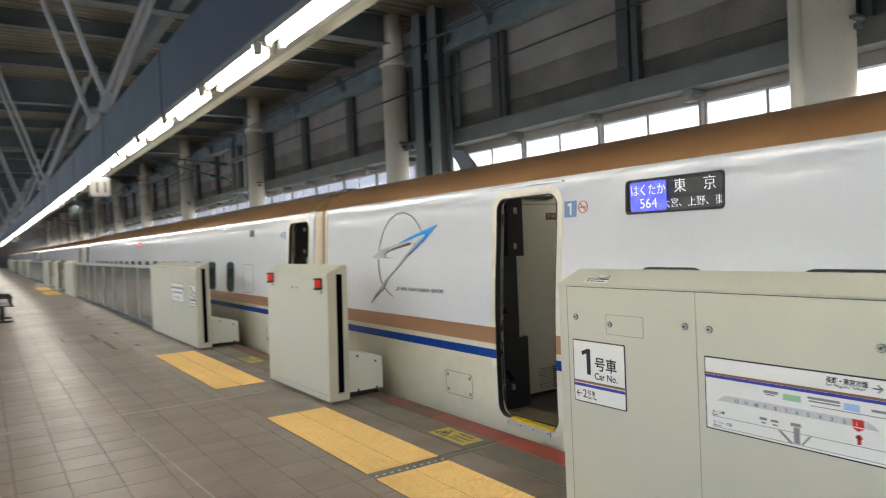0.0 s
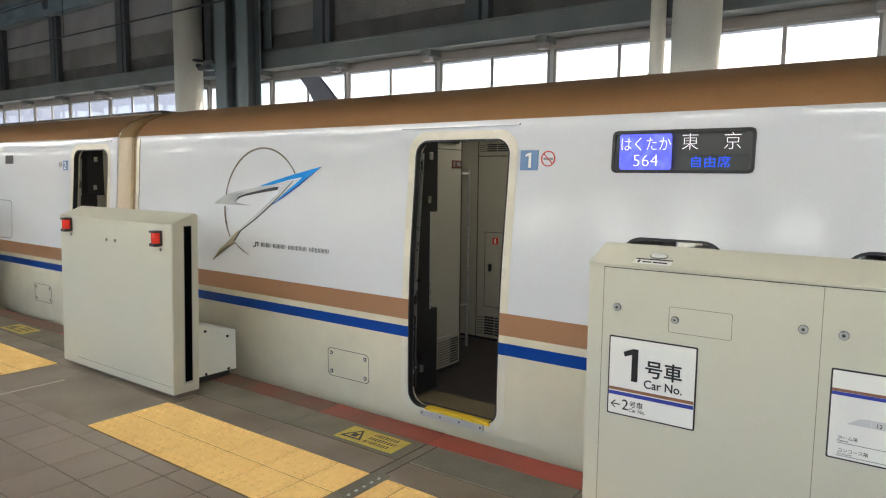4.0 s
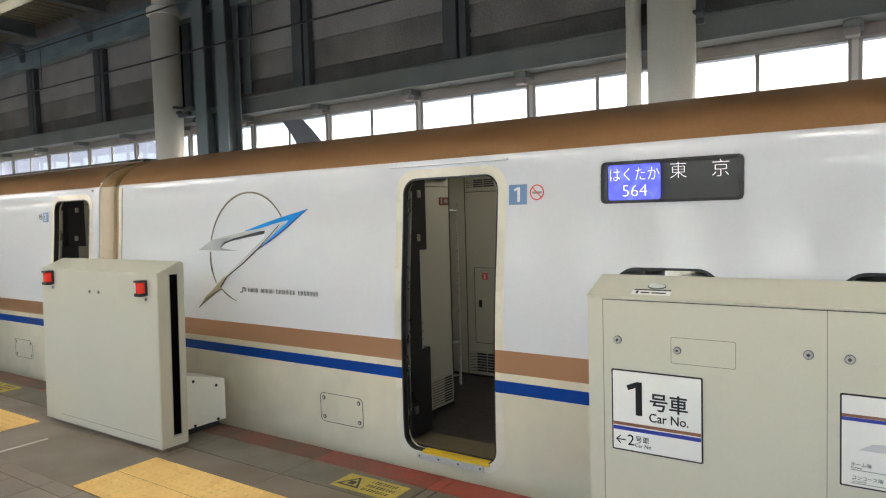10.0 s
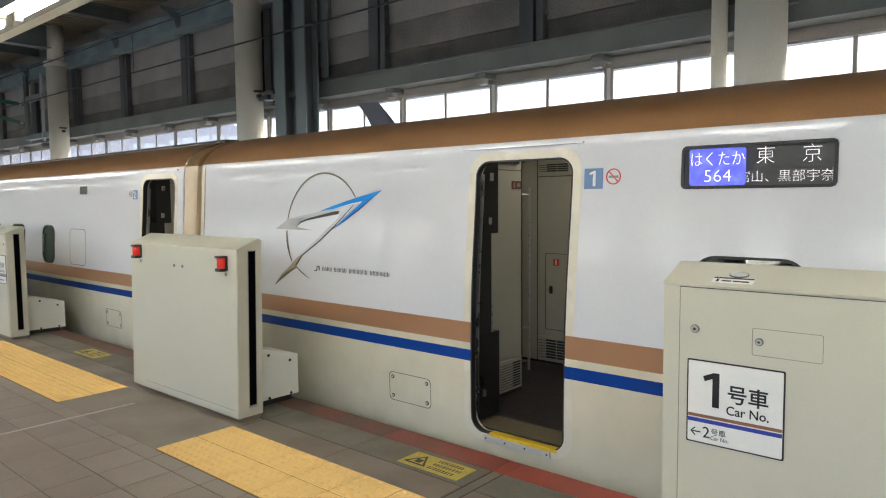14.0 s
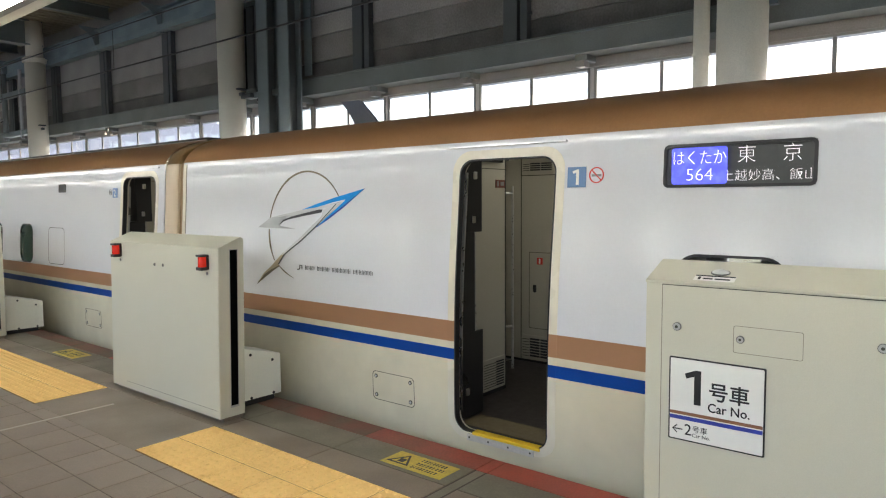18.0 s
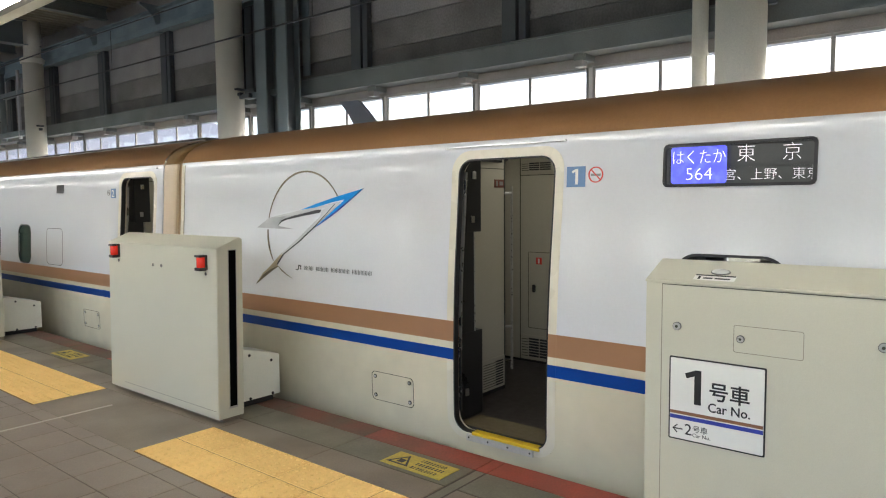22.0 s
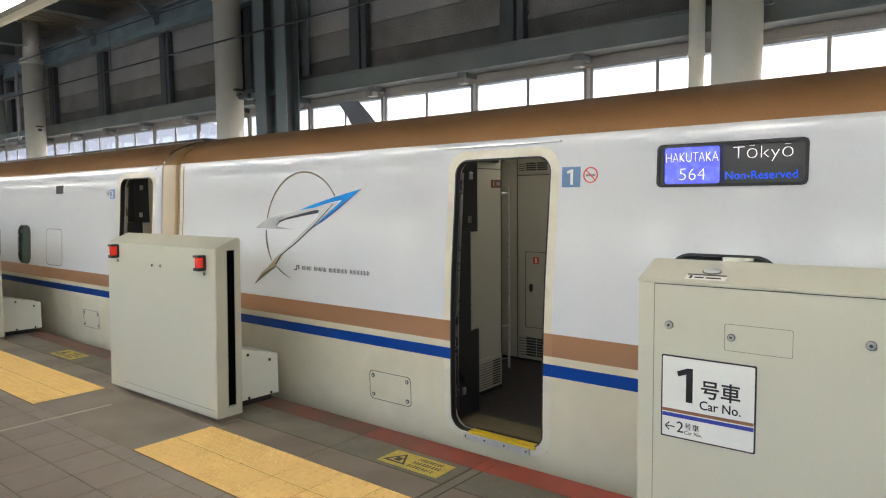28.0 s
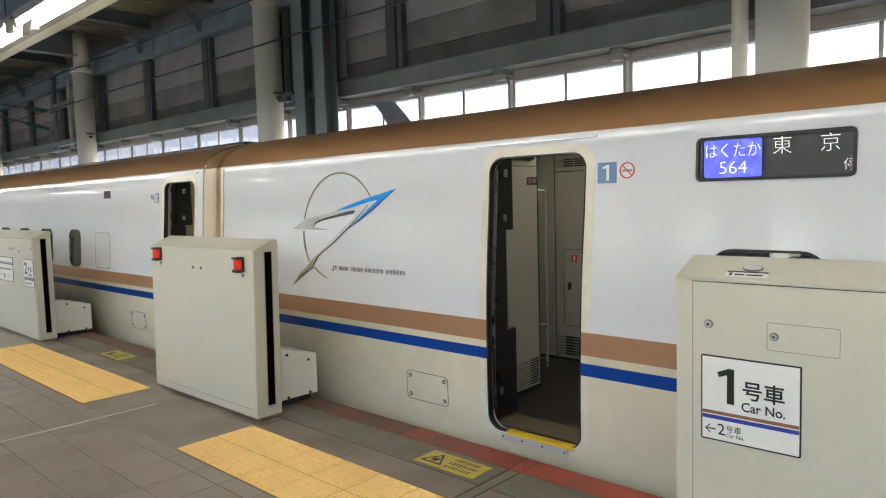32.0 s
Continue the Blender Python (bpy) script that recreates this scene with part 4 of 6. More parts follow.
def flap(name, c, w, h, material, label, depth):
    """A flat two-sided sign flap that turns about its long axis."""
    e = new(name)
    e.parent = disp
    e.empty_display_size = 0.05
    e.location = (disp_x(c[1]) + depth, c[0], c[1])
    e.rotation_mode = "QUATERNION"
    ob = part("flap_plate", plate(round_rect(-w / 2, w / 2, -h / 2, h / 2, 0.015 if h > 0.15 else 0.002, 4), -0.001, 0.001), material, e, label)
    return e


def flap_text(e, text, size, y, z, material, width=None, back=False, bold=0.0):
    me = text_mesh(text, size, width, bold, 0.0006, "CENTER")
    me.materials.clear()
    me.materials.append(M[material])
    ob = new("inscription", me)
    ob.parent = e
    if back:
        ob.matrix_local = Matrix.Translation((0.003, y, -z)) @ pose(0, 0, 0, -90, 0, -90)
    else:
        ob.matrix_local = Matrix.Translation((-0.003, y, z)) @ pose(0, 0, 0, 90, 0, -90)
    return ob


pan = flap("name_flap", PAN_C, 0.296, 0.198, "led_panel", "glowing violet panel with the train's name", -0.013)
flap_text(pan, "はくたか", 0.086, 0, 0.012, "led_white", 0.278, bold=-0.0015)
flap_text(pan, "564", 0.096, -0.004, -0.080, "led_white", 0.138, bold=-0.0020)
flap_text(pan, "HAKUTAKA", 0.078, 0, 0.018, "led_white", 0.280, back=True, bold=-0.0023)
flap_text(pan, "564", 0.096, -0.004, -0.080, "led_white", 0.138, back=True, bold=-0.0027)
top = flap("city_flap", TOP_C, 0.43, 0.112, "led_off", "dark matrix with the destination in white", 0.012)
flap_text(top, "東", 0.100, 0.112, -0.036, "led_white", bold=-0.0020)
flap_text(top, "京", 0.100, -0.106, -0.036, "led_white", bold=-0.0020)
flap_text(top, "Tōkyō", 0.094, -0.004, -0.026, "led_white", 0.29, back=True, bold=-0.0024)

prism = new("class_prism")
prism.parent = disp
prism.empty_display_size = 0.05
prism.location = (disp_x(LOW_C[1]) + 0.044, LOW_C[0], LOW_C[1])
tri = [(0.052 * math.cos(radians(a)), 0.052 * math.sin(radians(a))) for a in (0, 120, 240)]
part("prism_body", plate(tri, -0.20, 0.20, "y"), "led_off", prism, "dark three-sided lettering bar")
for a, text, w, size in ((120, "自由席", 0.20, 0.066), (240, "Non-Reserved", 0.348, 0.062)):
    me = text_mesh(text, size, w, -0.0010, 0.0006, "CENTER")
    me.materials.clear()
    me.materials.append(M["led_blue"])
    ob = new("inscription", me)
    ob.parent = prism
    ob.matrix_local = pose(0, 0, 0, 0, a, 0) @ Matrix.Translation((-0.0275, 0.0, -0.024)) @ pose(0, 0, 0, 90, 0, -90)

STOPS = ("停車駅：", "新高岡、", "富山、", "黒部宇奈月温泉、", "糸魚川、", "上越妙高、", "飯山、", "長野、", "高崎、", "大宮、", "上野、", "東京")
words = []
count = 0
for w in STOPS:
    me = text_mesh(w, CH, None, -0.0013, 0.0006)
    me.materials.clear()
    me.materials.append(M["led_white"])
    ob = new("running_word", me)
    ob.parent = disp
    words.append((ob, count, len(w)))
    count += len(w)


# ---- emblem and lettering on car one ----
def on_car(name, polys, material, label="", off=0.006, parent=car_one):
    bm = bmesh.new()
    for p in polys:
        add_plate(bm, p, -off, 0.0)
    return part(name, conform(bm, 0.03), material, parent, label)


emblem = on_car("emblem", [[(10.743, 1.624), (11.052, 1.581), (11.257, 1.55), (11.667, 1.484), (11.839, 1.396), (11.605, 1.392), (11.316, 1.393), (11.508, 1.411), (11.545, 1.421), (11.492, 1.472), (11.362, 1.501), (11.026, 1.558), (10.972, 1.561), (10.975, 1.535), (10.855, 1.579)]],
                "silver", "silver swept arrow", 0.005)
on_car("emblem_slot", [[(11.536, 1.421), (11.486, 1.470), (11.362, 1.500), (11.026, 1.558), (10.981, 1.559), (10.995, 1.533), (11.203, 1.505), (11.414, 1.472), (11.488, 1.452)]], "bench", "dark inner edge", 0.0055, emblem)
on_car("emblem_leg", [[(10.743, 1.624), (10.856, 1.597), (10.971, 1.551), (10.986, 1.505), (11.096, 1.429), (11.245, 1.325), (11.402, 1.226), (11.537, 1.138), (11.482, 1.161), (11.335, 1.245), (11.218, 1.310), (11.045, 1.422), (10.854, 1.547)]], "silver_light", "tapering bright silver leg", 0.0060, emblem)
on_car("emblem_edge", [[(10.804, 1.605), (11.045, 1.419), (11.243, 1.286), (11.454, 1.166), (11.53, 1.078), (11.541, 1.080), (11.462, 1.169), (11.252, 1.290), (11.052, 1.424), (10.815, 1.606)]], "bench", "thin black edge", 0.0066, emblem)
on_car("emblem_sheen", [[(10.760, 1.617), (11.052, 1.577), (11.257, 1.546), (11.640, 1.486), (11.520, 1.494), (11.260, 1.530), (11.050, 1.563), (10.900, 1.578)]], "silver_light", "bright upper edge", 0.0056, emblem)
on_car("emblem_wing", [[(10.491, 1.724), (10.81, 1.660), (11.053, 1.604), (11.231, 1.557), (11.052, 1.576), (10.857, 1.618), (10.701, 1.641), (10.719, 1.624), (10.853, 1.539), (10.972, 1.461), (11.049, 1.410), (10.923, 1.470), (10.736, 1.571)]], "emblem_blue", "bright blue wing", 0.0072, emblem)
on_car("wing_edge", [[(10.491, 1.724), (10.736, 1.571), (10.923, 1.470), (11.049, 1.410), (10.926, 1.478), (10.742, 1.580)]], "ink_blue", "dark blue edge", 0.0078, emblem)
on_car("emblem_tail", [[(11.477, 1.181), (11.649, 1.047), (11.736, 0.994), (11.841, 0.886), (11.721, 0.959), (11.62, 1.019), (11.524, 1.063), (11.547, 1.083), (11.454, 1.168)]], "bronze_pale", "pale bronze tail", 0.0060, emblem)
on_car("tail_edge", [[(11.736, 0.975), (11.841, 0.886), (11.721, 0.955), (11.606, 1.020), (11.524, 1.060), (11.526, 1.068), (11.628, 1.030)]], "gold_line", "dark bronze tail edge", 0.0066, emblem)
on_car("tail_arc", [[(11.53, 1.070), (11.465, 1.032), (11.396, 0.998), (11.328, 0.971), (11.402, 0.994), (11.473, 1.026)]], "gold_line", "fine bronze arc", 0.0060, emblem)


def orbit(a0, a1, w0, w1, n=26):
    """One tapering arc round the emblem's centre, bent on to the car side."""
    bm = bmesh.new()
    rows = []
    for i in range(n + 1):
        f = i / n
        a = radians(a0 + (a1 - a0) * f)
        w = (w0 + (w1 - w0) * f) * (math.sin(math.pi * min(1, max(0.06, f)) ** 0.8) * 0.8 + 0.25)
        row = []
        for s in (-1, 1):
            z = 1.39 + (0.488 + s * w) * math.sin(a)
            y = 11.19 - (0.490 + s * w) * math.cos(a) 
            row += [bm.verts.new((side_x(z) - 0.006, y, z)), bm.verts.new((side_x(z) + 0.002, y, z))]
        rows.append(row)
    for p, q in zip(rows, rows[1:]):
        for u, v in ((0, 2), (1, 0), (2, 3), (3, 1)):
            bm.faces.new((p[u], p[v], q[v], q[u]))
    for r in (rows[0], rows[-1]):
        bm.faces.new((r[0], r[1], r[3], r[2]))
    bmesh.ops.recalc_face_normals(bm, faces=bm.faces[:])
    return part("emblem_orbit", bm, "gold_line", emblem, "thin bronze orbit")


orbit(35, 169, 0.006, 0.009)
orbit(181, 215, 0.009, 0.005, 10)
# the operator's mark as a plain shape, and a fine line of bars beside it
mark = on_car("operator_mark", [[(11.284, 1.053), (11.262, 1.053), (11.252, 1.062), (11.252, 1.089), (11.215, 1.089), (11.215, 1.053), (11.224, 1.053), (11.224, 1.081), (11.243, 1.081), (11.243, 1.058), (11.255, 1.045), (11.284, 1.045)]], "ink", "small black operator mark", 0.003)
yy = 11.176
for word in (4, 5, 7, 7):
    for i in range(word):
        part("mark_bar", conform(plate([(yy, 1.052), (yy - 0.0045, 1.052), (yy - 0.0045, 1.088), (yy, 1.088)], -0.003, 0.0), 0.03), "ink", mark)
        part("mark_bar", conform(plate([(yy - 0.016, 1.052), (yy - 0.0195, 1.056), (yy - 0.0195, 1.084), (yy - 0.016, 1.084)], -0.003, 0.0), 0.03), "ink", mark)
        yy -= 0.0318
    yy -= 0.026


# ---- platform ----
floor = thing("platform", "grey-brown tiled station platform with a concrete edge", "platform", kind="structure")
part("base_slab", box(-2.55, 4.13, -30, 140, -1.1, -0.0035), "grout", floor)
TX, TY = 0.310, 0.319      # tile pitch across and along
FX, FY = 2.685, 12.170     # a joint crossing


def tile_mesh(name, w, d, h, m, bevel=0.003, material=None):
    bm = box(-w / 2, w / 2, -d / 2, d / 2, -h, 0.0)
    bmesh.ops.bevel(bm, geom=[e for e in bm.edges if all(v.co.z > -0.001 for v in e.verts)], offset=bevel, segments=1, affect="EDGES")
    me = bpy.data.meshes.new(name)
    bm.to_mesh(me)
    bm.free()
    me.materials.append(M[m])
    return me


def gate_unit(y0, y1, style):
    """Platform gate housing: ivory steel box with a sloping top, painted-black slot at the open end, plinth and guide
    box behind.
    """
    lab = {"post": "narrow ivory steel gate housing with two red lamps", "wide": "wide ivory steel gate housing with signs", "far": "ivory steel gate housing far along the platform"}[style]
    g = thing("platform_gate", lab, "platform gate", "platform gates", loc=(3.56, (y0 + y1) / 2, 0))
    o = Vector((3.56, (y0 + y1) / 2, 0))

    def put(name, bm, m, label="", parent=g, smooth=False):
        bmesh.ops.translate(bm, verts=bm.verts[:], vec=-o)
        return part(name, bm, m, parent, label, smooth)
    lean = 0.021 if style == "post" else 0.0      # the narrow housings taper towards the track

    def fx(z):
        return 3.465 + lean * (z - 0.65)
    rear = 0.012 if style == "post" else 0.0
    prof = [(fx(0.03), 0.03), (fx(1.285), 1.285), (3.652 + rear, 1.358), (3.668 + lean + rear * 0.5, 1.348), (3.668, 0.03)]
    bm = plate(prof, y0, y1, "y")
    bmesh.ops.bevel(bm, geom=bm.edges[:], offset=0.004, segments=2, affect="EDGES")
    put("housing", bm, "gate", "ivory painted steel box")
    d = lean * 0.65
    cap = plate([(3.4625 + d, 1.283), (3.4625 + d, 1.292), (3.652 + rear, 1.367), (3.674 + rear + d * 0.3, 1.352), (3.674 + rear + d * 0.3, 1.337), (3.652 + rear, 1.357), (3.470 + d, 1.287)], y0 - 0.002, y1 + 0.002, "y")
    put("cap", cap, "gate", "sloping top cover")
    put("plinth", box(3.492, 3.66, y0 + 0.012, y1 - 0.012, 0.0, 0.03), "mortar", "brown recessed plinth")
    for ye, s in ((y0, -1), (y1, 1)):
        if style == "wide" and s < 0 and y1 < 9 or style == "wide" and s > 0 and y1 > 9:
            continue
        u0, u1 = min(ye, ye + s * 0.004), max(ye, ye + s * 0.004)
        # No hole is cut: a raised black plate paints the slot's inner shade.
        put("slot", plate([(3.547 + lean * 0.1, 0.113), (3.607 + lean * 0.1, 0.113), (3.607 + lean * 1.25, 1.275), (3.547 + lean * 1.25, 1.275)], u0, u1, "y"), "shade_black", "black plate painting the shade inside the leaf slot")
        u0, u1 = min(ye, ye + s * 0.003), max(ye, ye + s * 0.003)
        put("slot_edge", plate([(3.541 + lean * 0.1, 0.098), (3.614 + lean * 0.1, 0.098), (3.614 + lean * 1.25, 1.280), (3.541 + lean * 1.25, 1.280)], u0, u1, "y"), "fence_grey", "grey metal edge of the slot")
        ga, gb = (ye + 0.20, ye + 0.55) if s < 0 else (ye - 0.55, ye - 0.20)
        gx = put("guide_box", plate([(3.67, 0.050), (3.67, 0.475), (3.80, 0.47), (4.155, 0.375), (4.155, 0.046)], ga, gb, "y"), "gate_white", "white sloping guide box")
        fy = ga if s < 0 else gb
        for x, z in ((3.866, 0.410), (4.074, 0.335), (3.866, 0.060), (4.08, 0.060)):
            b = tube((x, fy - 0.004, z), (x, fy + 0.004, z), 0.012, 8)
            bmesh.ops.translate(b, verts=b.verts[:], vec=-o)
            part("screw", b, "black", gx)
        # Black block added as the shade in the gap under the guide box.
        put("guide_gap_shade", box(3.67, 4.10, ga + 0.02, gb - 0.02, 0.0, 0.05), "black")
    if style == "post":
        put("front_joint", box(fx(0.09) - 0.0015, fx(0.09) + 0.003, y0 + 0.03, y1 - 0.25, 0.0885, 0.0910), "fine_joint")
        for yl, zl in ((y1 - 0.165, 1.222), (y0 + 0.160, 1.187)):
            xf = fx(zl)
            hold = box(xf - 0.012, xf, yl - 0.042, yl + 0.030, zl - 0.056, zl + 0.056, 0.004)
            add_box(hold, xf - 0.066, xf - 0.010, yl - 0.040, yl + 0.030, zl + 0.040, zl + 0.056, 0.004)
            add_box(hold, xf - 0.066, xf - 0.010, yl - 0.040, yl + 0.030, zl - 0.060, zl - 0.036, 0.004)
            lamp = put("warning_lamp", hold, "black", "black lamp holder")
            lens = tube((xf - 0.034, yl - 0.004, zl - 0.037), (xf - 0.034, yl - 0.004, zl + 0.041), 0.030, 16)
            bmesh.ops.translate(lens, verts=lens.verts[:], vec=-o)
            part("lens", lens, "red_lamp", lamp, "red lamp lens", True)
            put("screw", tube((xf - 0.007, yl - 0.02, zl - 0.085), (xf + 0.002, yl - 0.02, zl - 0.085), 0.013, 10), "chrome")
        for yl in ((y0 + y1) / 2 - 0.06, (y0 + y1) / 2 + 0.07):
            put("screw", tube((fx(1.13) - 0.006, yl, 1.128), (fx(1.13) + 0.002, yl, 1.128), 0.013, 10), "chrome")
    if style == "wide":
        for yl in (y0 + 0.03, y1 - 0.07, y1 - 0.915 if y1 < 9 else y0 + 1.7):
            put("panel_joint", box(3.4640, 3.466, yl - 0.0013, yl + 0.0013, 0.05, 1.278), "fine_joint")
        put("cap_joint", box(3.4635, 3.466, y0 + 0.03, y1 - 0.07, 1.2762, 1.2795), "seam", "fine joint under the cap")
    return g, o, put


def sign_stack(g, o, name, y0, y1, z0, z1, label):
    """White enamel board with a black edge on a gate's front."""
    def shift(bm):
        bmesh.ops.translate(bm, verts=bm.verts[:], vec=-o)
        return bm
    s = part(name, shift(plate(round_rect(y0, y1, z0, z1, 0.006, 3), 3.4615, 3.465)), "ink", g, label)
    part("board_face", shift(plate(round_rect(y0 + 0.006, y1 - 0.006, z0 + 0.006, z1 - 0.006, 0.004, 3), 3.4600, 3.4618)), "sign_white", s, "white board face")
    return s, shift


def flat(s, shift, name, y0, y1, z0, z1, m):
    return part(name, shift(box(3.4588, 3.4602, y0, y1, z0, z1)), m, s)


gate_b, ob_, put_b = gate_unit(4.30, 7.812, "wide")
for yk, zk in ((7.677, 1.107), (6.957, 1.111), (6.826, 1.107), (6.10, 1.10)):
    lock = put_b("lock", tube((3.455, yk, zk), (3.466, yk, zk), 0.0150, 16), "lock_steel", "round steel lock")
    rim = tube((3.4585, yk, zk), (3.4655, yk, zk), 0.0175, 16)
    bmesh.ops.translate(rim, verts=rim.verts[:], vec=-ob_)
    part("lock_rim", rim, "steel_grey", lock, "dark rim")
    core = tube((3.453, yk, zk), (3.456, yk, zk), 0.006, 10)
    bmesh.ops.translate(core, verts=core.verts[:], vec=-ob_)
    part("lock_core", core, "seam", lock)
put_b("small_panel", add_ring(bmesh.new(), round_rect(7.206, 7.455, 1.028, 1.136, 0.008, 3), round_rect(7.208, 7.453, 1.030, 1.134, 0.007, 3), 3.4640, 3.467), "fine_joint", "outline of a small access panel")
put_b("panel_lock", tube((3.4555, 7.428, 1.083), (3.466, 7.428, 1.083), 0.012, 14), "lock_steel")
put_b("lock_rim", tube((3.459, 7.428, 1.083), (3.4655, 7.428, 1.083), 0.0155, 14), "steel_grey")
put_b("lock_core", tube((3.4535, 7.428, 1.083), (3.456, 7.428, 1.083), 0.005, 10), "seam")
bm = bmesh.new()
bmesh.ops.create_uvsphere(bm, u_segments=20, v_segments=10, radius=0.036, matrix=Matrix.Translation((3.555, 7.535, 1.3290)) @ Matrix.Rotation(-0.377, 4, "Y") @ Matrix.Diagonal((0.56, 1, 0.40, 1)))
ring = bmesh.new()
bmesh.ops.create_cone(ring, cap_ends=True, segments=24, radius1=0.040, radius2=0.038, depth=0.012, matrix=Matrix.Translation((3.555, 7.535, 1.3265)) @ Matrix.Rotation(-0.377, 4, "Y") @ Matrix.Diagonal((0.60, 1, 1, 1)))
put_b("button_ring", ring, "steel_grey", "dark ring round the call button")
put_b("call_button", bm, "button_grey", "domed grey call button", smooth=True)
notice = put_b("top_notice", plate([(7.462, 0.012), (7.622, 0.012), (7.622, 0.055), (7.462, 0.055)], 0, 0.001), "sign_white", "small white notice on the sloping top")
for v in notice.data.vertices:
    s_, x_ = v.co.z + ob_.z, v.co.x + ob_.x
    v.co.x, v.co.z = 3.468 + s_ * 0.91 - ob_.x, 1.2985 + s_ * 0.38 + x_ * 0.9
for ya, yb, sa, sb in ((7.596, 7.606, 0.018, 0.040), (7.548, 7.585, 0.022, 0.031), (7.480, 7.540, 0.022, 0.031), (7.464, 7.620, 0.046, 0.0545)):
    nb = put_b("notice_bar", plate([(ya, sa), (yb, sa), (yb, sb), (ya, sb)], 0, 0.001), "ink", "", notice)
    for v in nb.data.vertices:
        s_, x_ = v.co.z + ob_.z, v.co.x + ob_.x
        v.co.x, v.co.z = 3.468 + s_ * 0.91 - ob_.x, 1.2995 + s_ * 0.38 + x_ * 0.9

s1, sh = sign_stack(gate_b, ob_, "car_number_sign", 7.330, 7.706, 0.632, 0.981, "white board with black car number and copper and blue lines")


def words_on(s, o, text, size, y, z, m="ink", width=None, bold=0.0):
    return lettering("inscription", text, size, m, s, Vector((3.4590, y, z)) - o, width, bold, depth=0.0005)


part("figure", sh(plate(figure_one(7.597, 0.792, 0.142), 3.4582, 3.4602)), "ink", s1)
words_on(s1, ob_, "号車", 0.080, 7.545, 0.828, bold=0.0012)
words_on(s1, ob_, "Car No.", 0.052, 7.547, 0.773, width=0.160, bold=0.0006)
flat(s1, sh, "copper_line", 7.337, 7.699, 0.742, 0.755, "ink_brown")
flat(s1, sh, "blue_line", 7.337, 7.699, 0.721, 0.737, "ink_blue")
words_on(s1, ob_, "←", 0.058, 7.694, 0.661)
words_on(s1, ob_, "2", 0.066, 7.640, 0.660)
words_on(s1, ob_, "号車", 0.031, 7.606, 0.678)
words_on(s1, ob_, "Car No.", 0.022, 7.607, 0.656)
s2, sh2 = sign_stack(gate_b, ob_, "train_map_sign", 5.45, 6.857, 0.648, 0.984, "white train formation board with copper and blue lines")
flat(s2, sh2, "copper_line", 5.456, 6.851, 0.902, 0.912, "ink_brown")
flat(s2, sh2, "blue_line", 5.456, 6.851, 0.888, 0.901, "ink_blue")
words_on(s2, ob_, "長野・東京方面", 0.026, 6.306, 0.945, width=0.155, bold=0.0006)
words_on(s2, ob_, "for Nagano, Tokyo", 0.016, 6.305, 0.930, width=0.145)
words_on(s2, ob_, "→", 0.052, 6.142, 0.928)
for y0, y1, z0, z1, mm in ((6.505, 6.570, 0.858, 0.870, "ink_grey"), (6.52, 6.563, 0.850, 0.855, "ink_grey"), (6.409, 6.484, 0.842, 0.868, "ink_green"), (6.254, 6.381, 0.864, 0.874, "ink_grey"),
                           (6.254, 6.376, 0.853, 0.859, "ink_grey"), (6.182, 6.241, 0.844, 0.872, "ink_sky"), (6.06, 6.141, 0.854, 0.864, "ink_grey"), (5.95, 6.37, 0.836, 0.839, "ink_grey"),
                           (6.559, 6.591, 0.738, 0.750, "ink_grey"), (6.509, 6.541, 0.738, 0.748, "ink_grey"), (6.565, 6.585, 0.724, 0.730, "ink_grey"), (6.512, 6.535, 0.724, 0.730, "ink_grey")):
    flat(s2, sh2, "map_bar", y0, y1, z0, z1, mm)
part("formation_nose", sh2(plate([(6.798, 0.786), (6.757, 0.812), (6.722, 0.815), (6.722, 0.786)], 3.4588, 3.4602)), "frame_pale", s2)
part("formation_nose", sh2(plate([(6.114, 0.784), (6.140, 0.806), (6.162, 0.815), (6.162, 0.784)], 3.4588, 3.4602)), "frame_pale", s2)
for i in range(12):
    y1 = 6.721 - i * 0.0463
    flat(s2, sh2, "formation_car", y1 - 0.0445, y1, 0.786, 0.815, "ink_red" if i == 11 else "frame_pale")
    lettering("inscription", str(12 - i), 0.022, "sign_white" if i == 11 else "ink", s2, Vector((3.4583, y1 - 0.012, 0.791)) - ob_, depth=0.0004)
flat(s2, sh2, "level_line", 5.46, 6.823, 0.711, 0.713, "ink_grey")
flat(s2, sh2, "level_line", 5.46, 6.823, 0.663, 0.665, "ink_grey")
words_on(s2, ob_, "ホーム階", 0.016, 6.823, 0.727)
words_on(s2, ob_, "Platform", 0.010, 6.823, 0.717)
words_on(s2, ob_, "コンコース階", 0.016, 6.820, 0.679)
words_on(s2, ob_, "Concourse", 0.010, 6.820, 0.669)
flat(s2, sh2, "stairs_mark", 6.418, 6.443, 0.668, 0.735, "ink_grey")
flat(s2, sh2, "stairs_bar", 6.412, 6.455, 0.738, 0.752, "ink_grey")
part("escalator_mark", sh2(plate([(6.510, 0.708), (6.498, 0.710), (6.445, 0.666), (6.460, 0.664)], 3.4586, 3.4602)), "ink_grey", s2)
part("escalator_mark", sh2(plate([(6.406, 0.666), (6.368, 0.712), (6.376, 0.713), (6.414, 0.668)], 3.4586, 3.4602)), "ink_grey", s2)
part("here_mark", sh2(plate([(6.212, 0.782), (6.168, 0.782), (6.190, 0.768)], 3.4584, 3.4602)), "ink_red", s2)
flat(s2, sh2, "here_figure", 6.181, 6.195, 0.718, 0.756, "ink_red")
flat(s2, sh2, "here_figure", 6.176, 6.200, 0.740, 0.750, "ink_red")

gate_unit(11.035, 12.70, "post")
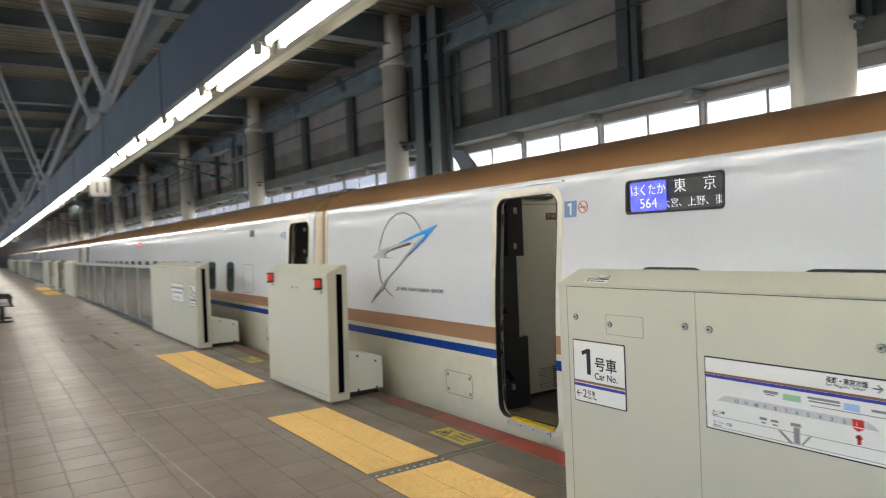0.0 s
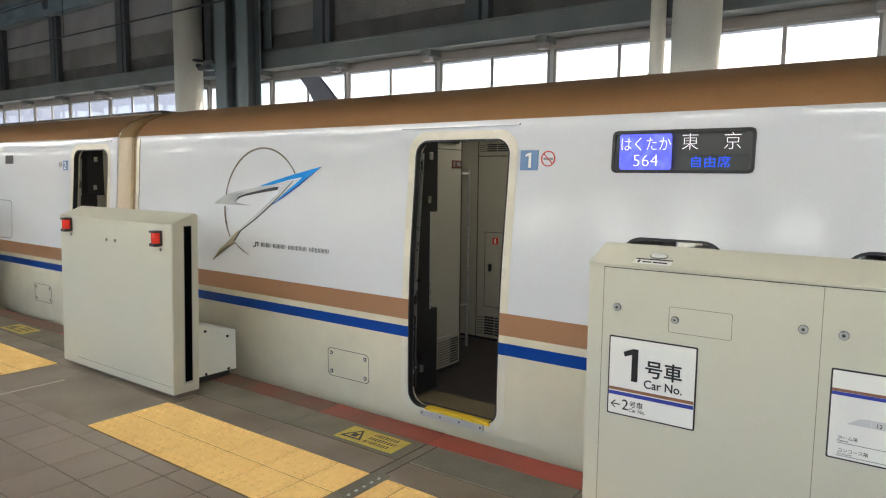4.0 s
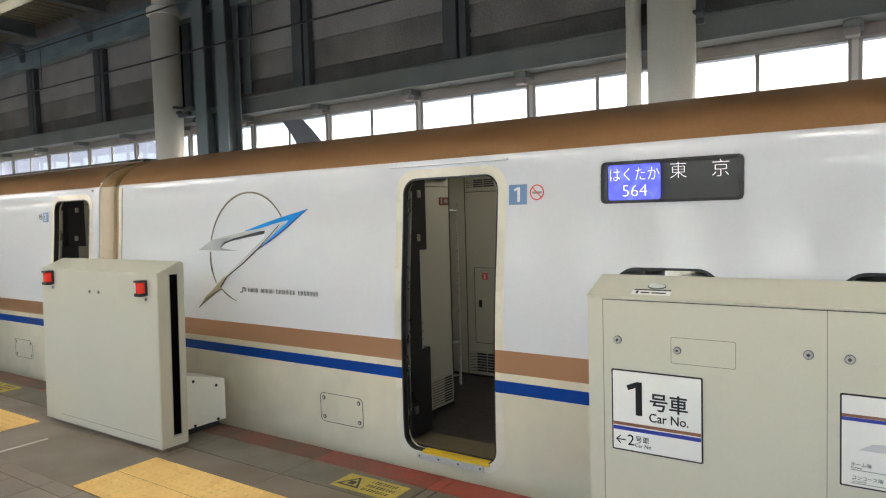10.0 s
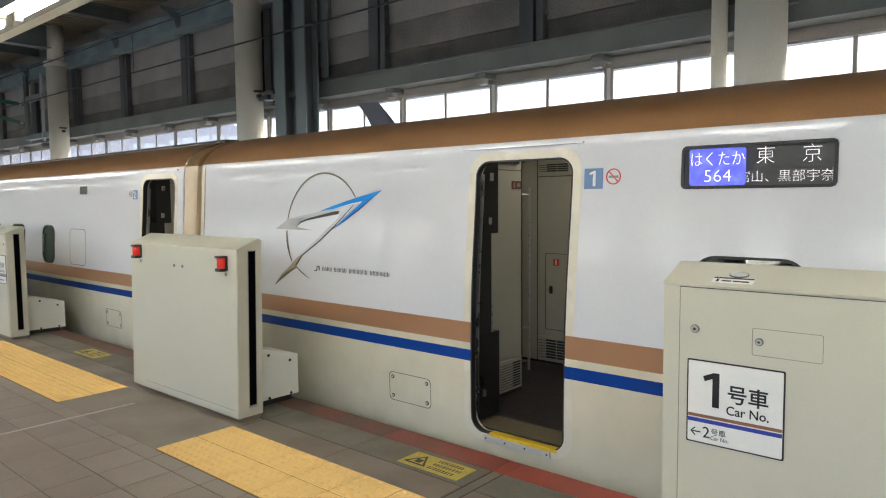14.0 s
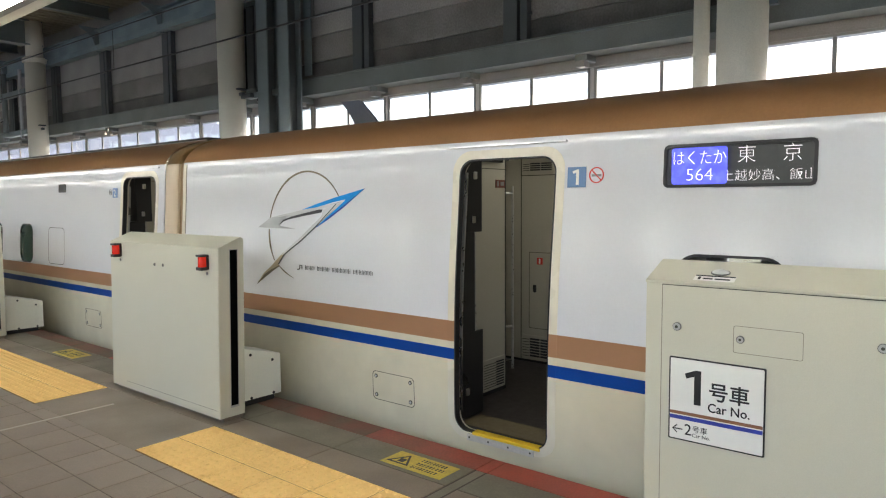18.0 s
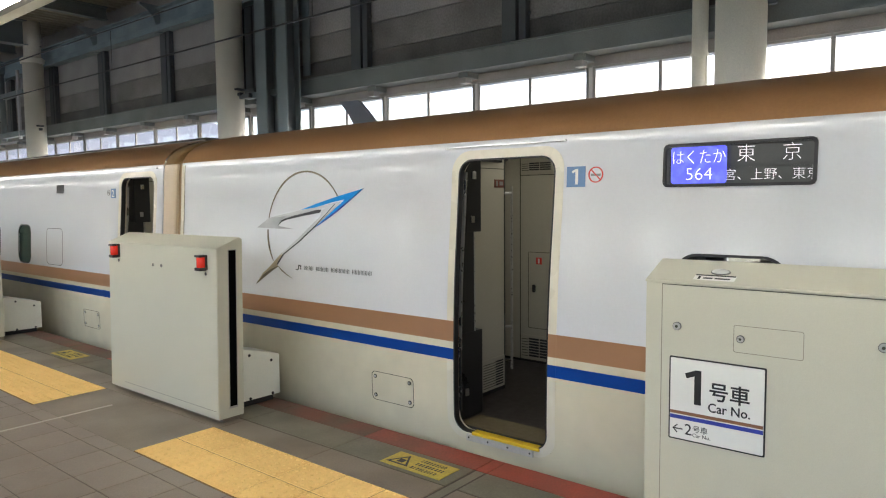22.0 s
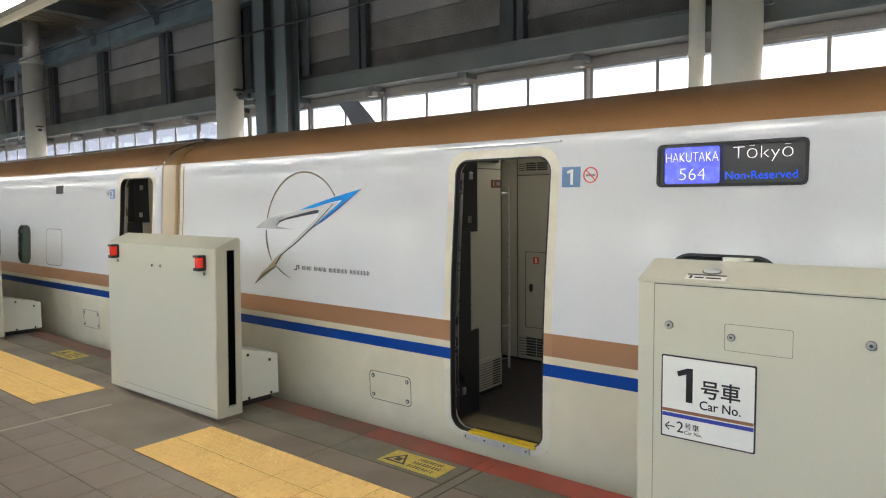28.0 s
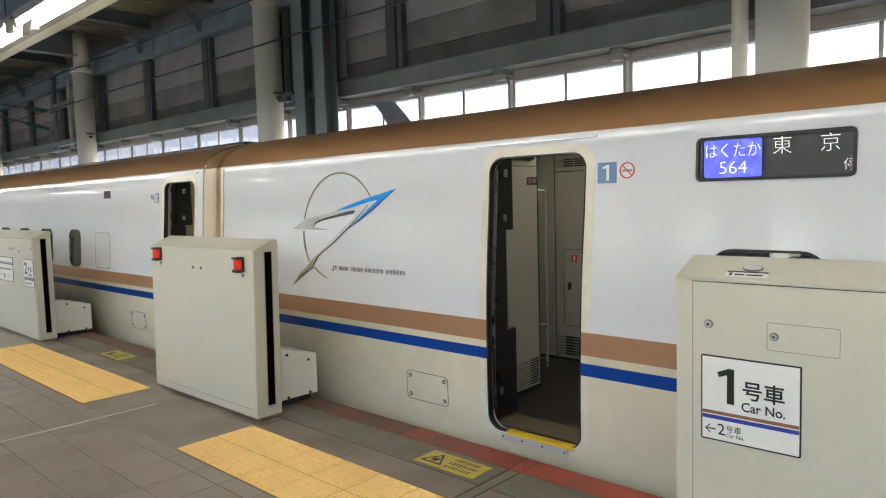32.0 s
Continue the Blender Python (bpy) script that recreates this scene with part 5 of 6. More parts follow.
gate_c, oc_, put_c = gate_unit(15.90, 19.38, "wide")
s3, sh3 = sign_stack(gate_c, oc_, "car_number_sign", 15.935, 16.300, 0.675, 1.022, "white board with black car number two")
words_on(s3, oc_, "2", 0.20, 16.265, 0.840, bold=0.003, width=0.10)
words_on(s3, oc_, "号車", 0.075, 16.14, 0.870)
words_on(s3, oc_, "Car No.", 0.05, 16.14, 0.815, width=0.15)
flat(s3, sh3, "copper_line", 15.941, 16.294, 0.785, 0.798, "ink_brown")
flat(s3, sh3, "blue_line", 15.941, 16.294, 0.764, 0.780, "ink_blue")
flat(s3, sh3, "arrow_bar", 16.02, 16.26, 0.712, 0.726, "ink_grey")
s4, sh4 = sign_stack(gate_c, oc_, "train_map_sign", 16.74, 17.56, 0.700, 1.022, "white train formation board")
flat(s4, sh4, "copper_line", 16.746, 17.554, 0.945, 0.956, "ink_brown")
flat(s4, sh4, "blue_line", 16.746, 17.554, 0.925, 0.939, "ink_blue")
flat(s4, sh4, "map_bar", 16.80, 17.5, 0.850, 0.872, "ink_grey")
flat(s4, sh4, "map_bar", 16.80, 17.5, 0.775, 0.780, "ink_grey")
flat(s4, sh4, "map_bar", 17.10, 17.14, 0.73, 0.80, "ink_grey")
for yk, zk in ((15.975, 1.155), (16.45, 1.112), (16.67, 1.14), (16.81, 1.14), (18.3, 1.14)):
    put_c("lock", tube((3.455, yk, zk), (3.466, yk, zk), 0.0150, 12), "lock_steel")
bm = bmesh.new()
bmesh.ops.create_uvsphere(bm, u_segments=20, v_segments=10, radius=0.042, matrix=Matrix.Translation((3.555, 16.25, 1.3290)) @ Matrix.Rotation(-0.377, 4, "Y") @ Matrix.Diagonal((0.56, 1, 0.42, 1)))
put_c("call_button", bm, "button_grey", "domed grey call button", smooth=True)
for y0, y1 in ((33.2, 36.6), (45.0, 48.4), (62.5, 65.9), (74.2, 77.6), (92, 95.4), (103.5, 107)):
    gate_unit(y0, y1, "far")
for y0, y1 in ((39.9, 41.6), (69.1, 70.8), (98.2, 99.9)):
    gate_unit(y0, y1, "far")


def glass_fence(y0, y1):
    """Low fixed fence of frosted panels between gates."""
    f = thing("platform_fence", "low fence of frosted glass panels with a grey top rail", "fence", "platform fences", loc=(3.56, y0, 0))
    n = round((y1 - y0) / 1.70)
    w = (y1 - y0) / n
    part("top_rail", box(-0.05, 0.05, 0, y1 - y0, 1.24, 1.30, 0.01), "fence_grey", f)
    part("bottom_rail", box(-0.04, 0.04, 0, y1 - y0, 0.04, 0.10, 0.008), "steel_dark", f)
    for i in range(n + 1):
        yy = min(i * w, y1 - y0 - 0.03)
        part("post", box(-0.03, 0.03, yy, yy + 0.09, 0.0, 1.25, 0.006), "fence_grey", f)
    for i in range(n):
        part("panel", box(-0.008, 0.008, i * w + 0.095, (i + 1) * w - 0.005, 0.13, 1.22), "fence_glass", f)


glass_fence(19.40, 33.18)
glass_fence(48.42, 62.48)
glass_fence(77.62, 91.98)


# ---- warning plates, platform sign, bench ----
def floor_plate(y0, y1, label):
    w = thing("floor_warning", label, "warning sign", "floor warnings", loc=(3.775, (y0 + y1) / 2, 0))
    h = (y1 - y0) / 2
    part("plate", box(-0.10, 0.10, -h, h, 0.001, 0.004), "plate_yellow", w)
    tri_o = [(-0.068, h - 0.02), (-0.068, h - 0.20), (0.075, h - 0.11)]
    tri_i = [(-0.052, h - 0.048), (-0.052, h - 0.172), (0.050, h - 0.11)]
    part("triangle", add_ring(bmesh.new(), tri_o, tri_i, 0.0042, 0.0048, "z"), "ink", w, "black warning triangle")
    part("triangle_mark", box(-0.04, 0.01, h - 0.135, h - 0.085, 0.0042, 0.0048), "ink", w)
    for i, (a, b) in enumerate(((0.055, 0.20), (0.0, 0.225), (-0.055, 0.205))):
        n = 9
        for k in range(n):
            s = (h - 0.22) - k * (b / n)
            for u in (-0.015, 0.003):
                part("writing_bar", box(a + u, a + u + 0.013, s - (0.62 if (k + i) % 3 else 0.45) * b / n, s, 0.0042, 0.0048), "ink", w)


floor_plate(9.135, 9.615, "yellow floor warning plate with a black triangle")
floor_plate(14.10, 14.60, "yellow floor warning plate with a black triangle")

sign = thing("platform_number_sign", "white hanging box sign with the platform number eleven", "sign", "platform number signs")
part("box", box(2.06, 2.345, 16.12, 16.22, 2.425, 2.705, 0.012), "frame_white", sign, "pale box")
for x in (2.110, 2.215):
    figure = lettering("figure", "1", 0.22, "ink", sign, (x, 16.117, 2.487), bold=0.003)
    figure.matrix_local = Matrix.Translation((x, 16.117, 2.487)) @ pose(0, 0, 0, 90, 0, 0)
for x in (2.12, 2.28):
    part("hanger", tube((x, 16.17, 2.70), (x, 16.17, 2.86), 0.012, 8), "steel", sign)
copy_thing(sign, Matrix.Translation((0, 31.8, 0)))
cam_fix = thing("surveillance_camera", "small pale dome camera hung from the lamp beam", "camera")
part("stem", tube((2.22, 19.5, 2.50), (2.22, 19.5, 2.84), 0.015, 8), "steel", cam_fix)
bm = bmesh.new()
bmesh.ops.create_uvsphere(bm, u_segments=14, v_segments=8, radius=0.09, matrix=Matrix.Translation((2.22, 19.5, 2.43)))
part("dome", bm, "steel", cam_fix, "", True)

bench = thing("bench", "black metal waiting bench with armrests", "bench", loc=(1.06, 24.3, 0))
for k in range(3):
    yk = k * 0.62
    part("seat", box(-0.24, 0.24, yk, yk + 0.54, 0.40, 0.43, 0.01), "bench", bench)
    part("backrest", box(-0.30, -0.26, yk, yk + 0.54, 0.48, 0.82, 0.015), "bench", bench)
for yk in (-0.05, 0.57, 1.19, 1.81):
    part("armrest", box(-0.26, 0.22, yk, yk + 0.04, 0.60, 0.64, 0.012), "bench", bench)
    part("arm_post", box(0.16, 0.20, yk, yk + 0.04, 0.42, 0.61), "bench", bench)
for yk in (0.2, 1.5):
    part("leg", box(-0.22, 0.22, yk, yk + 0.06, 0.0, 0.05, 0.01), "bench", bench)
    part("leg", box(-0.04, 0.04, yk, yk + 0.06, 0.04, 0.41, 0.01), "bench", bench)

# ---- lamp row under the platform fascia ----
LX, LZ = 2.166, 2.800
AXIS = 0.83                # middle line of the island platform


def lamp_line(side, last):
    """Fascia beam with its tray and tube lamps, over one edge of the platform."""
    def fx(a, b):
        return (a, b) if side > 0 else (2 * AXIS - b, 2 * AXIS - a)
    beam = thing("lamp_beam", "slate-blue fascia beam along the platform with a cream lamp tray", "fascia beam", kind="structure")
    part("fascia_panel", box(*fx(2.150, 2.40), -30, 140, 2.86, 3.44, 0.01), "fascia", beam, "slate-blue sheet fascia")
    for yk in np.arange(-28, last, 3.6):
        part("panel_joint", box(*fx(2.144, 2.151), yk, yk + 0.010, 2.87, 3.43), "steel_dark", beam)
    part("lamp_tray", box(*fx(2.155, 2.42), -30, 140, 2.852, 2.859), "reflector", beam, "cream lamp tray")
    part("tray_lip", box(*fx(2.422, 2.535), -30, 140, 2.872, 2.912, 0.004), "gate", beam, "beige edge strip")
    shared = []
    k = -14
    while 6.36 + k * 1.30 < last:
        x0 = LX if side > 0 else 2 * AXIS - LX
        lamp = thing("tube_lamp", "lit twin fluorescent tube lamp", "lamp", "lamps along the platform", loc=(x0, 6.36 + k * 1.30, LZ))
        if not shared:
            obs = [part("tube", tube((xx, 0.09, zz), (xx, 1.16, zz), 0.019, 12), "tube", lamp, "glowing tube", True) for xx, zz in ((0.004, 0.0), (0.094, 0.0))]
            for yy in (0.066, 1.184):
                for xx in (0.004, 0.094):
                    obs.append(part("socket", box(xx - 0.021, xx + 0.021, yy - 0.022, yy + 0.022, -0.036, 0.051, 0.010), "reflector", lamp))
            # Shields are added only to block the tubes' light from the tray.
            obs.append(part("side_shield", box(-0.027, -0.021, 0.09, 1.16, 0.004, 0.051), "reflector", lamp, "narrow side shield added to keep tube light off the tray"))
            obs.append(part("side_shield", box(0.122, 0.128, 0.09, 1.16, 0.010, 0.051), "reflector", lamp, "narrow side shield added to keep tube light off the tray"))
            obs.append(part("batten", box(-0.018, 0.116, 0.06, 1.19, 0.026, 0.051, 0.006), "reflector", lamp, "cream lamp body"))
            shared = [(o.name.split(".")[0], o.data) for o in obs]
        else:
            for nm, me in shared:
                share(nm, me, lamp, (0, 0, 0))
        k += 1 if side > 0 else 2


lamp_line(1, 120)
lamp_line(-1, 60)

# V-shaped hangers from the roof to the fascia
for k in range(-2, 9):
    for d in (0.0, 1.5):
        yk = 14.7 + d + 10.48 * k
        st = thing("roof_strut", "white tubular V strut with a cast node on the fascia", "strut", "roof struts")
        for dx in (-1.02, 1.26):
            part("strut", tube((2.16, yk, 3.48), (2.16 + dx, yk, 6.62), 0.037, 12), "strut", st, "white tube")
            part("strut_end", tube((2.16 + dx * 0.9, yk, 6.31), (2.16 + dx, yk, 6.62), 0.05, 10, 0.085), "strut", st)
        part("node", tube((2.16, yk, 3.42), (2.16, yk, 3.66), 0.11, 12, 0.05), "strut", st, "cast node")

# ---- roof ----
ceiling = thing("ceiling", "dark steel station roof with ribbed deck", "ceiling", kind="structure")
bm = bmesh.new()
prof = [(yk + dy, z) for yk in np.arange(-30.0, 140.0, 0.30) for dy, z in ((0.0, 7.30), (0.10, 7.30), (0.14, 7.22), (0.26, 7.22))]
for xa, xb, dz, flip in ((-9.0, 11.1, 0.0, False), (-9.0, 11.1, 0.05, True)):
    lo, hi = ([bm.verts.new((x, yk, z + dz)) for yk, z in prof] for x in (xa, xb))
    for i in range(len(prof) - 1):
        f = (lo[i], hi[i], hi[i + 1], lo[i + 1])
        bm.faces.new(f[::-1] if not flip else f)
part("deck", bm, "deck", ceiling, "ribbed brown deck")


def girder(name, a, b, w, h, m="steel", label=""):
    """I-section between two points, along x or y."""
    g = thing(name, label or "dark painted steel roof girder", "girder", name + "s of the roof", kind="structure")
    a, b = Vector(a), Vector(b)
    bm = bmesh.new()
    t = 0.03
    if abs(b.x - a.x) > abs(b.y - a.y):
        for z0, z1, ww in ((0, t, w), (h - t, h, w), (t, h - t, 0.02)):
            add_box(bm, a.x, b.x, a.y - ww / 2, a.y + ww / 2, a.z + z0, a.z + z1)
    else:
        for z0, z1, ww in ((0, t, w), (h - t, h, w), (t, h - t, 0.02)):
            add_box(bm, a.x - ww / 2, a.x + ww / 2, a.y, b.y, a.z + z0, a.z + z1)
    part("section", bm, m, g)
    return g


COLS = [9.12 + 10.48 * k for k in range(-3, 12)]
for yk in COLS:
    girder("cross_girder", (-9, yk, 6.45), (9.6, yk, 6.45), 0.35, 0.75)
    for d in (3.6, 7.2):
        girder("purlin", (-9, yk + d, 6.85), (10.2, yk + d, 6.85), 0.2, 0.37, "steel")
for xk in (-4.5, 0.6, 4.2, 7.0):
    girder("long_girder", (xk, -30, 6.5), (xk, 130, 6.5), 0.25, 0.55)

# ---- outer wall beyond the track ----
WX = 10.3
wall = thing("wall_outer", "grey panelled station wall with a window band", "wall", kind="structure")
part("wall_base", box(WX, WX + 0.25, -30, 140, -2.2, 0.20), "wall_panel", wall)
part("sill", box(WX - 0.05, WX + 0.25, -30, 140, 0.20, 0.27), "frame_white", wall)
part("header", box(WX - 0.02, WX + 0.20, -30, 140, 3.62, 3.765), "header", wall)
edge = thing("wall_beam", "dark grey steel ledge beam above the window band", "beam", kind="structure")
for y0, y1, zt in ((-30, 17.90, 4.108), (19.5, 140, 4.115)):
    bm = bmesh.new()
    add_box(bm, 9.93, 9.97, y0, y1, 3.80, zt - 0.03)
    add_box(bm, 9.90, WX + 0.25, y0, y1, zt - 0.03, zt)
    add_box(bm, 9.90, WX, y0, y1, 3.77, 3.80)
    part("ledge", bm, "ledge_grey", edge)
for c in COLS:
    for d, wd in ((3.33, 0.45), (6.80, 0.45), (10.20, 0.44)):
        p = thing("wall_post", "dark steel wall post with bolted edges", "post", "wall posts", kind="structure")
        y0, y1 = c + d, c + d + wd
        part("post_face", box(9.91, 10.03, y0 + 0.19, y1, 4.118, 5.90, 0.004, 1), "steel_dark", p)
        part("post_edge", box(9.90, 10.03, y0, y0 + 0.125, 4.118, 5.90, 0.004, 1), "steel_dark", p)
        part("post_slot", box(10.0, 10.03, y0 + 0.126, y0 + 0.189, 4.118, 5.90), "black", p)
        for z in np.arange(4.5, 5.85, 0.27):
            part("bolt", box(9.965, 10.0, y0 - 0.035, y0 - 0.001, z, z + 0.05), "steel_dark", p)
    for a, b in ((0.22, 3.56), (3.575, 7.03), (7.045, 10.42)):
        for z0, z1, m in ((4.04, 4.425, "panel_lower"), (4.435, 4.945, "panel_middle"), (4.955, 5.95, "wall_panel")):
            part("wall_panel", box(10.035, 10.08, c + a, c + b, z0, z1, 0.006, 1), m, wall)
part("wall_top", box(WX + 0.21, WX + 0.4, -30, 140, 3.63, 7.4), "wall_panel", wall)
eg = girder("eaves_girder", (9.85, -30, 5.90), (9.85, 130, 5.90), 0.30, 0.56, "eaves_paint", "blue-grey painted eaves girder")
part("flange", box(9.66, 9.80, -30, 130, 5.87, 6.02, 0.01), "eaves_paint", eg)
for c in COLS:
    for d in (3.58, 7.05):
        kn = thing("knee_bracket", "dark steel knee bracket under the roof girder", "bracket", "knee brackets", kind="structure")
        part("knee_plate", plate([(9.30, 6.52), (9.82, 6.52), (9.82, 5.90), (9.74, 5.90), (9.66, 6.20), (9.50, 6.38), (9.30, 6.46)], c + d - 0.02, c + d + 0.02, "y"), "steel", kn)
        part("knee_flange", box(9.72, 9.84, c + d - 0.09, c + d + 0.09, 5.84, 5.90), "steel", kn)

# window band: heavy post every bay, light mullion between
ri = 0
for k in range(-15, 48):
    yp = 11.56 + 2.17 * k
    win = thing("window_%d" % (k + 16), "tall white-framed window onto the overcast sky", "window", "windows of the wall", kind="structure")
    part("window_post", box(WX + 0.030, WX + 0.070, yp - 0.085, yp - 0.040, 0.27, 3.62, 0.004), "frame_white", win)
    part("window_post", box(WX + 0.030, WX + 0.070, yp + 0.030, yp + 0.070, 0.27, 3.62, 0.004), "frame_white", win)
    part("post_core", box(WX + 0.045, WX + 0.060, yp - 0.039, yp + 0.029, 0.27, 3.62), "frame_glare", win)
    part("mullion", box(WX + 0.030, WX + 0.068, yp + 1.048, yp + 1.102, 0.27, 3.62, 0.004), "frame_white", win)
    part("head", box(WX + 0.0, WX + 0.12, yp + 0.070, yp + 2.085, 3.585, 3.62), "frame_white", win)
    for a, b in ((0.070, 1.045), (1.105, 2.085)):
        pane = part("pane", box(WX + 0.05, WX + 0.058, yp + a, yp + b, 0.27, 3.59), "clear", win)
        pane.visible_shadow = False
    br = part("bracket", box(9.98, WX, yp - 0.10, yp + 0.10, 3.67, 3.77, 0.015), "ledge_grey", win)
    part("bracket_nose", box(9.96, 10.12, yp - 0.07, yp + 0.08, 3.58, 3.68, 0.02), "header", win)

for yk in COLS:
    c = thing("wall_column", "round ivory-painted column with a wide collar", "column", "columns along the wall", kind="structure", loc=(9.40, yk, 0))
    part("shaft", tube((0, 0, -1.2), (0, 0, 6.1), 0.288, 32), "column", c, "", True)
    part("collar", tube((0, 0, 5.93), (0, 0, 6.06), 0.345, 32), "column", c)
    part("neck", tube((0, 0, 6.1), (0, 0, 7.2), 0.24, 24), "column", c, "", True)
    part("side_bracket", box(-0.1, 0.1, -0.38, -0.28, 3.98, 4.02, 0.01), "steel_dark", c)
    part("side_bracket", box(-0.04, 0.04, -0.40, -0.30, 3.86, 3.93, 0.01), "steel_dark", c)
    pipe = thing("drain_pipe", "ivory drain pipe beside a column", "pipe", "drain pipes", loc=(9.82, yk + 0.62, 0))
    part("pipe_run", tube((0, 0, -1.2), (0, 0, 7.0), 0.10, 18), "column", pipe, "", True)
    for z in (3.02, 3.46, 5.2):
        part("collar", tube((0, 0, z), (0, 0, z + 0.035), 0.115, 18), "column", pipe)
    if abs(yk - 19.6) < 0.1:
        for yy, hw in ((18.49, 0.17), (17.81, 0.16)):
            post = thing("wire_mast", "tall blue-grey steel mast beside the wall", "mast", "masts", loc=(9.55, yy, 0))
            bm = bmesh.new()
            add_box(bm, -0.17, -0.14, -hw, hw, -1.2, 6.9)
            add_box(bm, 0.14, 0.17, -hw, hw, -1.2, 6.9)
            part("section", bm, "mast_grey", post)
            # Web is painted darker than the flanges to put shade between them.
            part("web_shaded", box(-0.139, 0.139, -0.015, 0.015, -1.2, 6.9), "steel_dark", post)
        tie = thing("mast_tie", "steel tie joining two masts and the column", "tie beam")
        part("tie", box(9.60, 9.70, 17.85, 19.35, 3.82, 3.94, 0.01), "steel", tie)
        part("tie", box(9.60, 9.70, 17.85, 19.35, 5.86, 6.00, 0.01), "steel", tie)
        part("tie_bracket", box(9.40, 9.50, 18.95, 19.30, 3.80, 3.90, 0.02), "steel_dark", tie)
        # Flat black sheet stands in for the deep shade between column and masts.
        part("recess_shade", box(9.98, 10.02, 18.16, 19.95, 3.85, 6.6), "shade_black", tie, "black sheet painting the shade behind the masts")
        part("end_plate", box(9.93, 9.96, 17.95, 18.14, 2.42, 6.6, 0.004), "steel", tie, "flat steel plate closing the ledge beam")
        part("end_plate", box(9.94, 9.97, 17.62, 17.83, 4.18, 6.6, 0.004), "steel", tie)


def wire(name, pts, r, label):
    w = thing(name, label, "wire", "overhead wires")
    bm = bmesh.new()
    rings = [[bm.verts.new((x + r * math.cos(k * math.pi / 3), y, z + r * math.sin(k * math.pi / 3))) for k in range(6)] for x, y, z in pts]
    for a, b in zip(rings, rings[1:]):
        for k in range(6):
            bm.faces.new((a[k], a[(k + 1) % 6], b[(k + 1) % 6], b[k]))
    bmesh.ops.recalc_face_normals(bm, faces=bm.faces[:])
    part("strand", bm, "wire", w)
    return w


wire("contact_wire", [(6.1, -30, 3.79), (6.1, 130, 3.80)], 0.012, "thin dark contact wire over the train")
wire("carrier_wire", [(6.1, y, 4.36 + 0.10 * abs(math.sin((y - 3) * math.pi / 50))) for y in range(-30, 131, 5)], 0.011, "thin dark carrier wire over the train")
hang = thing("wire_droppers", "thin droppers between the overhead wires", "dropper")
for yy in np.arange(-27, 120, 5.0):
    part("dropper", tube((6.1, yy, 3.79), (6.1, yy, 4.42), 0.005, 5), "wire", hang)
for yy in (32.9, 82.9):
    arm = thing("wire_bracket", "grey cantilever with green ribbed insulators holding the overhead wires", "bracket", "bracket arms")
    pole = part("pole", tube((9.45, yy, 3.72), (9.45, yy, 5.95), 0.085, 14), "mast_grey", arm, "round grey pole", True)
    for z in (3.80, 5.10):
        part("clamp", box(9.36, 9.56, yy - 1.95, yy + 0.10, z, z + 0.16, 0.01), "steel", arm, "clamp to the column")
    part("clamp_pipe", tube((9.40, yy - 1.55, 3.70), (9.40, yy - 1.55, 5.9), 0.05, 10), "strut", arm, "pale upright pipe")
    for z0, z1 in ((5.02, 5.30), (4.36, 5.22)):
        a, b = Vector((9.36, yy, z0)), Vector((5.95, yy, z1))
        p, q = a.lerp(b, 0.04), a.lerp(b, 0.25)
        part("arm_socket", tube(a, p, 0.06, 10), "chrome", arm)
        ins = tube(p, q, 0.030, 10)
        for k in range(14):
            c = p.lerp(q, (k + 0.5) / 14)
            add_tube(ins, c, c + (q - p).normalized() * 0.018, 0.075, 14, 0.06)
        part("insulator", ins, "insulator", arm, "ribbed green insulator")
        part("arm", tube(q, b, 0.028, 10), "mast_grey", arm)
    part("strut", tube((7.5, yy, 5.17), (7.6, yy, 4.80), 0.02, 8), "mast_grey", arm)
    part("steady_arm", tube((7.5, yy, 4.62), (6.1, yy, 3.86), 0.018, 8), "mast_grey", arm, "thin steady arm")
    part("steady_rod", tube((7.5, yy, 5.17), (7.5, yy, 4.62), 0.018, 8), "mast_grey", arm)

# ---- the far side of the platform, closing the place ----
OX = 2 * AXIS - WX
wall2 = thing("wall_opposite", "grey station wall with window bands across the other track", "wall", kind="structure")
part("wall_base", box(OX - 0.25, OX, -30, 140, -2.2, 1.75), "wall_panel", wall2)
# Unseen upper opening, 3.9 to 6.8 high, is added to let in more light.
part("wall_middle", box(OX - 0.25, OX, -30, 140, 2.85, 3.9), "wall_panel", wall2)
part("wall_top", box(OX - 0.25, OX, -30, 140, 6.8, 7.4), "wall_panel", wall2)
for k in range(78):
    part("window_post", box(OX - 0.16, OX + 0.02, -29.58 + 2.17 * k, -28.31 + 2.17 * k, 1.75, 2.85), "wall_panel", wall2)
    part("mullion", box(OX - 0.12, OX - 0.04, -27.90 + 2.17 * k, -27.82 + 2.17 * k, 1.75, 2.85), "frame_white", wall2)
    part("window_post", box(OX - 0.16, OX + 0.02, -30 + 2.17 * k, -29.9 + 2.17 * k, 3.9, 6.8), "frame_white", wall2)
# Added area lamp stands in for sky light through the lower openings.
day = bpy.data.lights.new("window_daylight", "AREA")
day.shape, day.size, day.size_y, day.energy, day.color = "RECTANGLE", 40.0, 1.1, 150.0, (1.0, 0.97, 0.90)
new("window_daylight", day).matrix_world = Matrix(((0, 0, -1, OX - 0.22), (1, 0, 0, 14.0), (0, -1, 0, 2.30), (0, 0, 0, 1)))
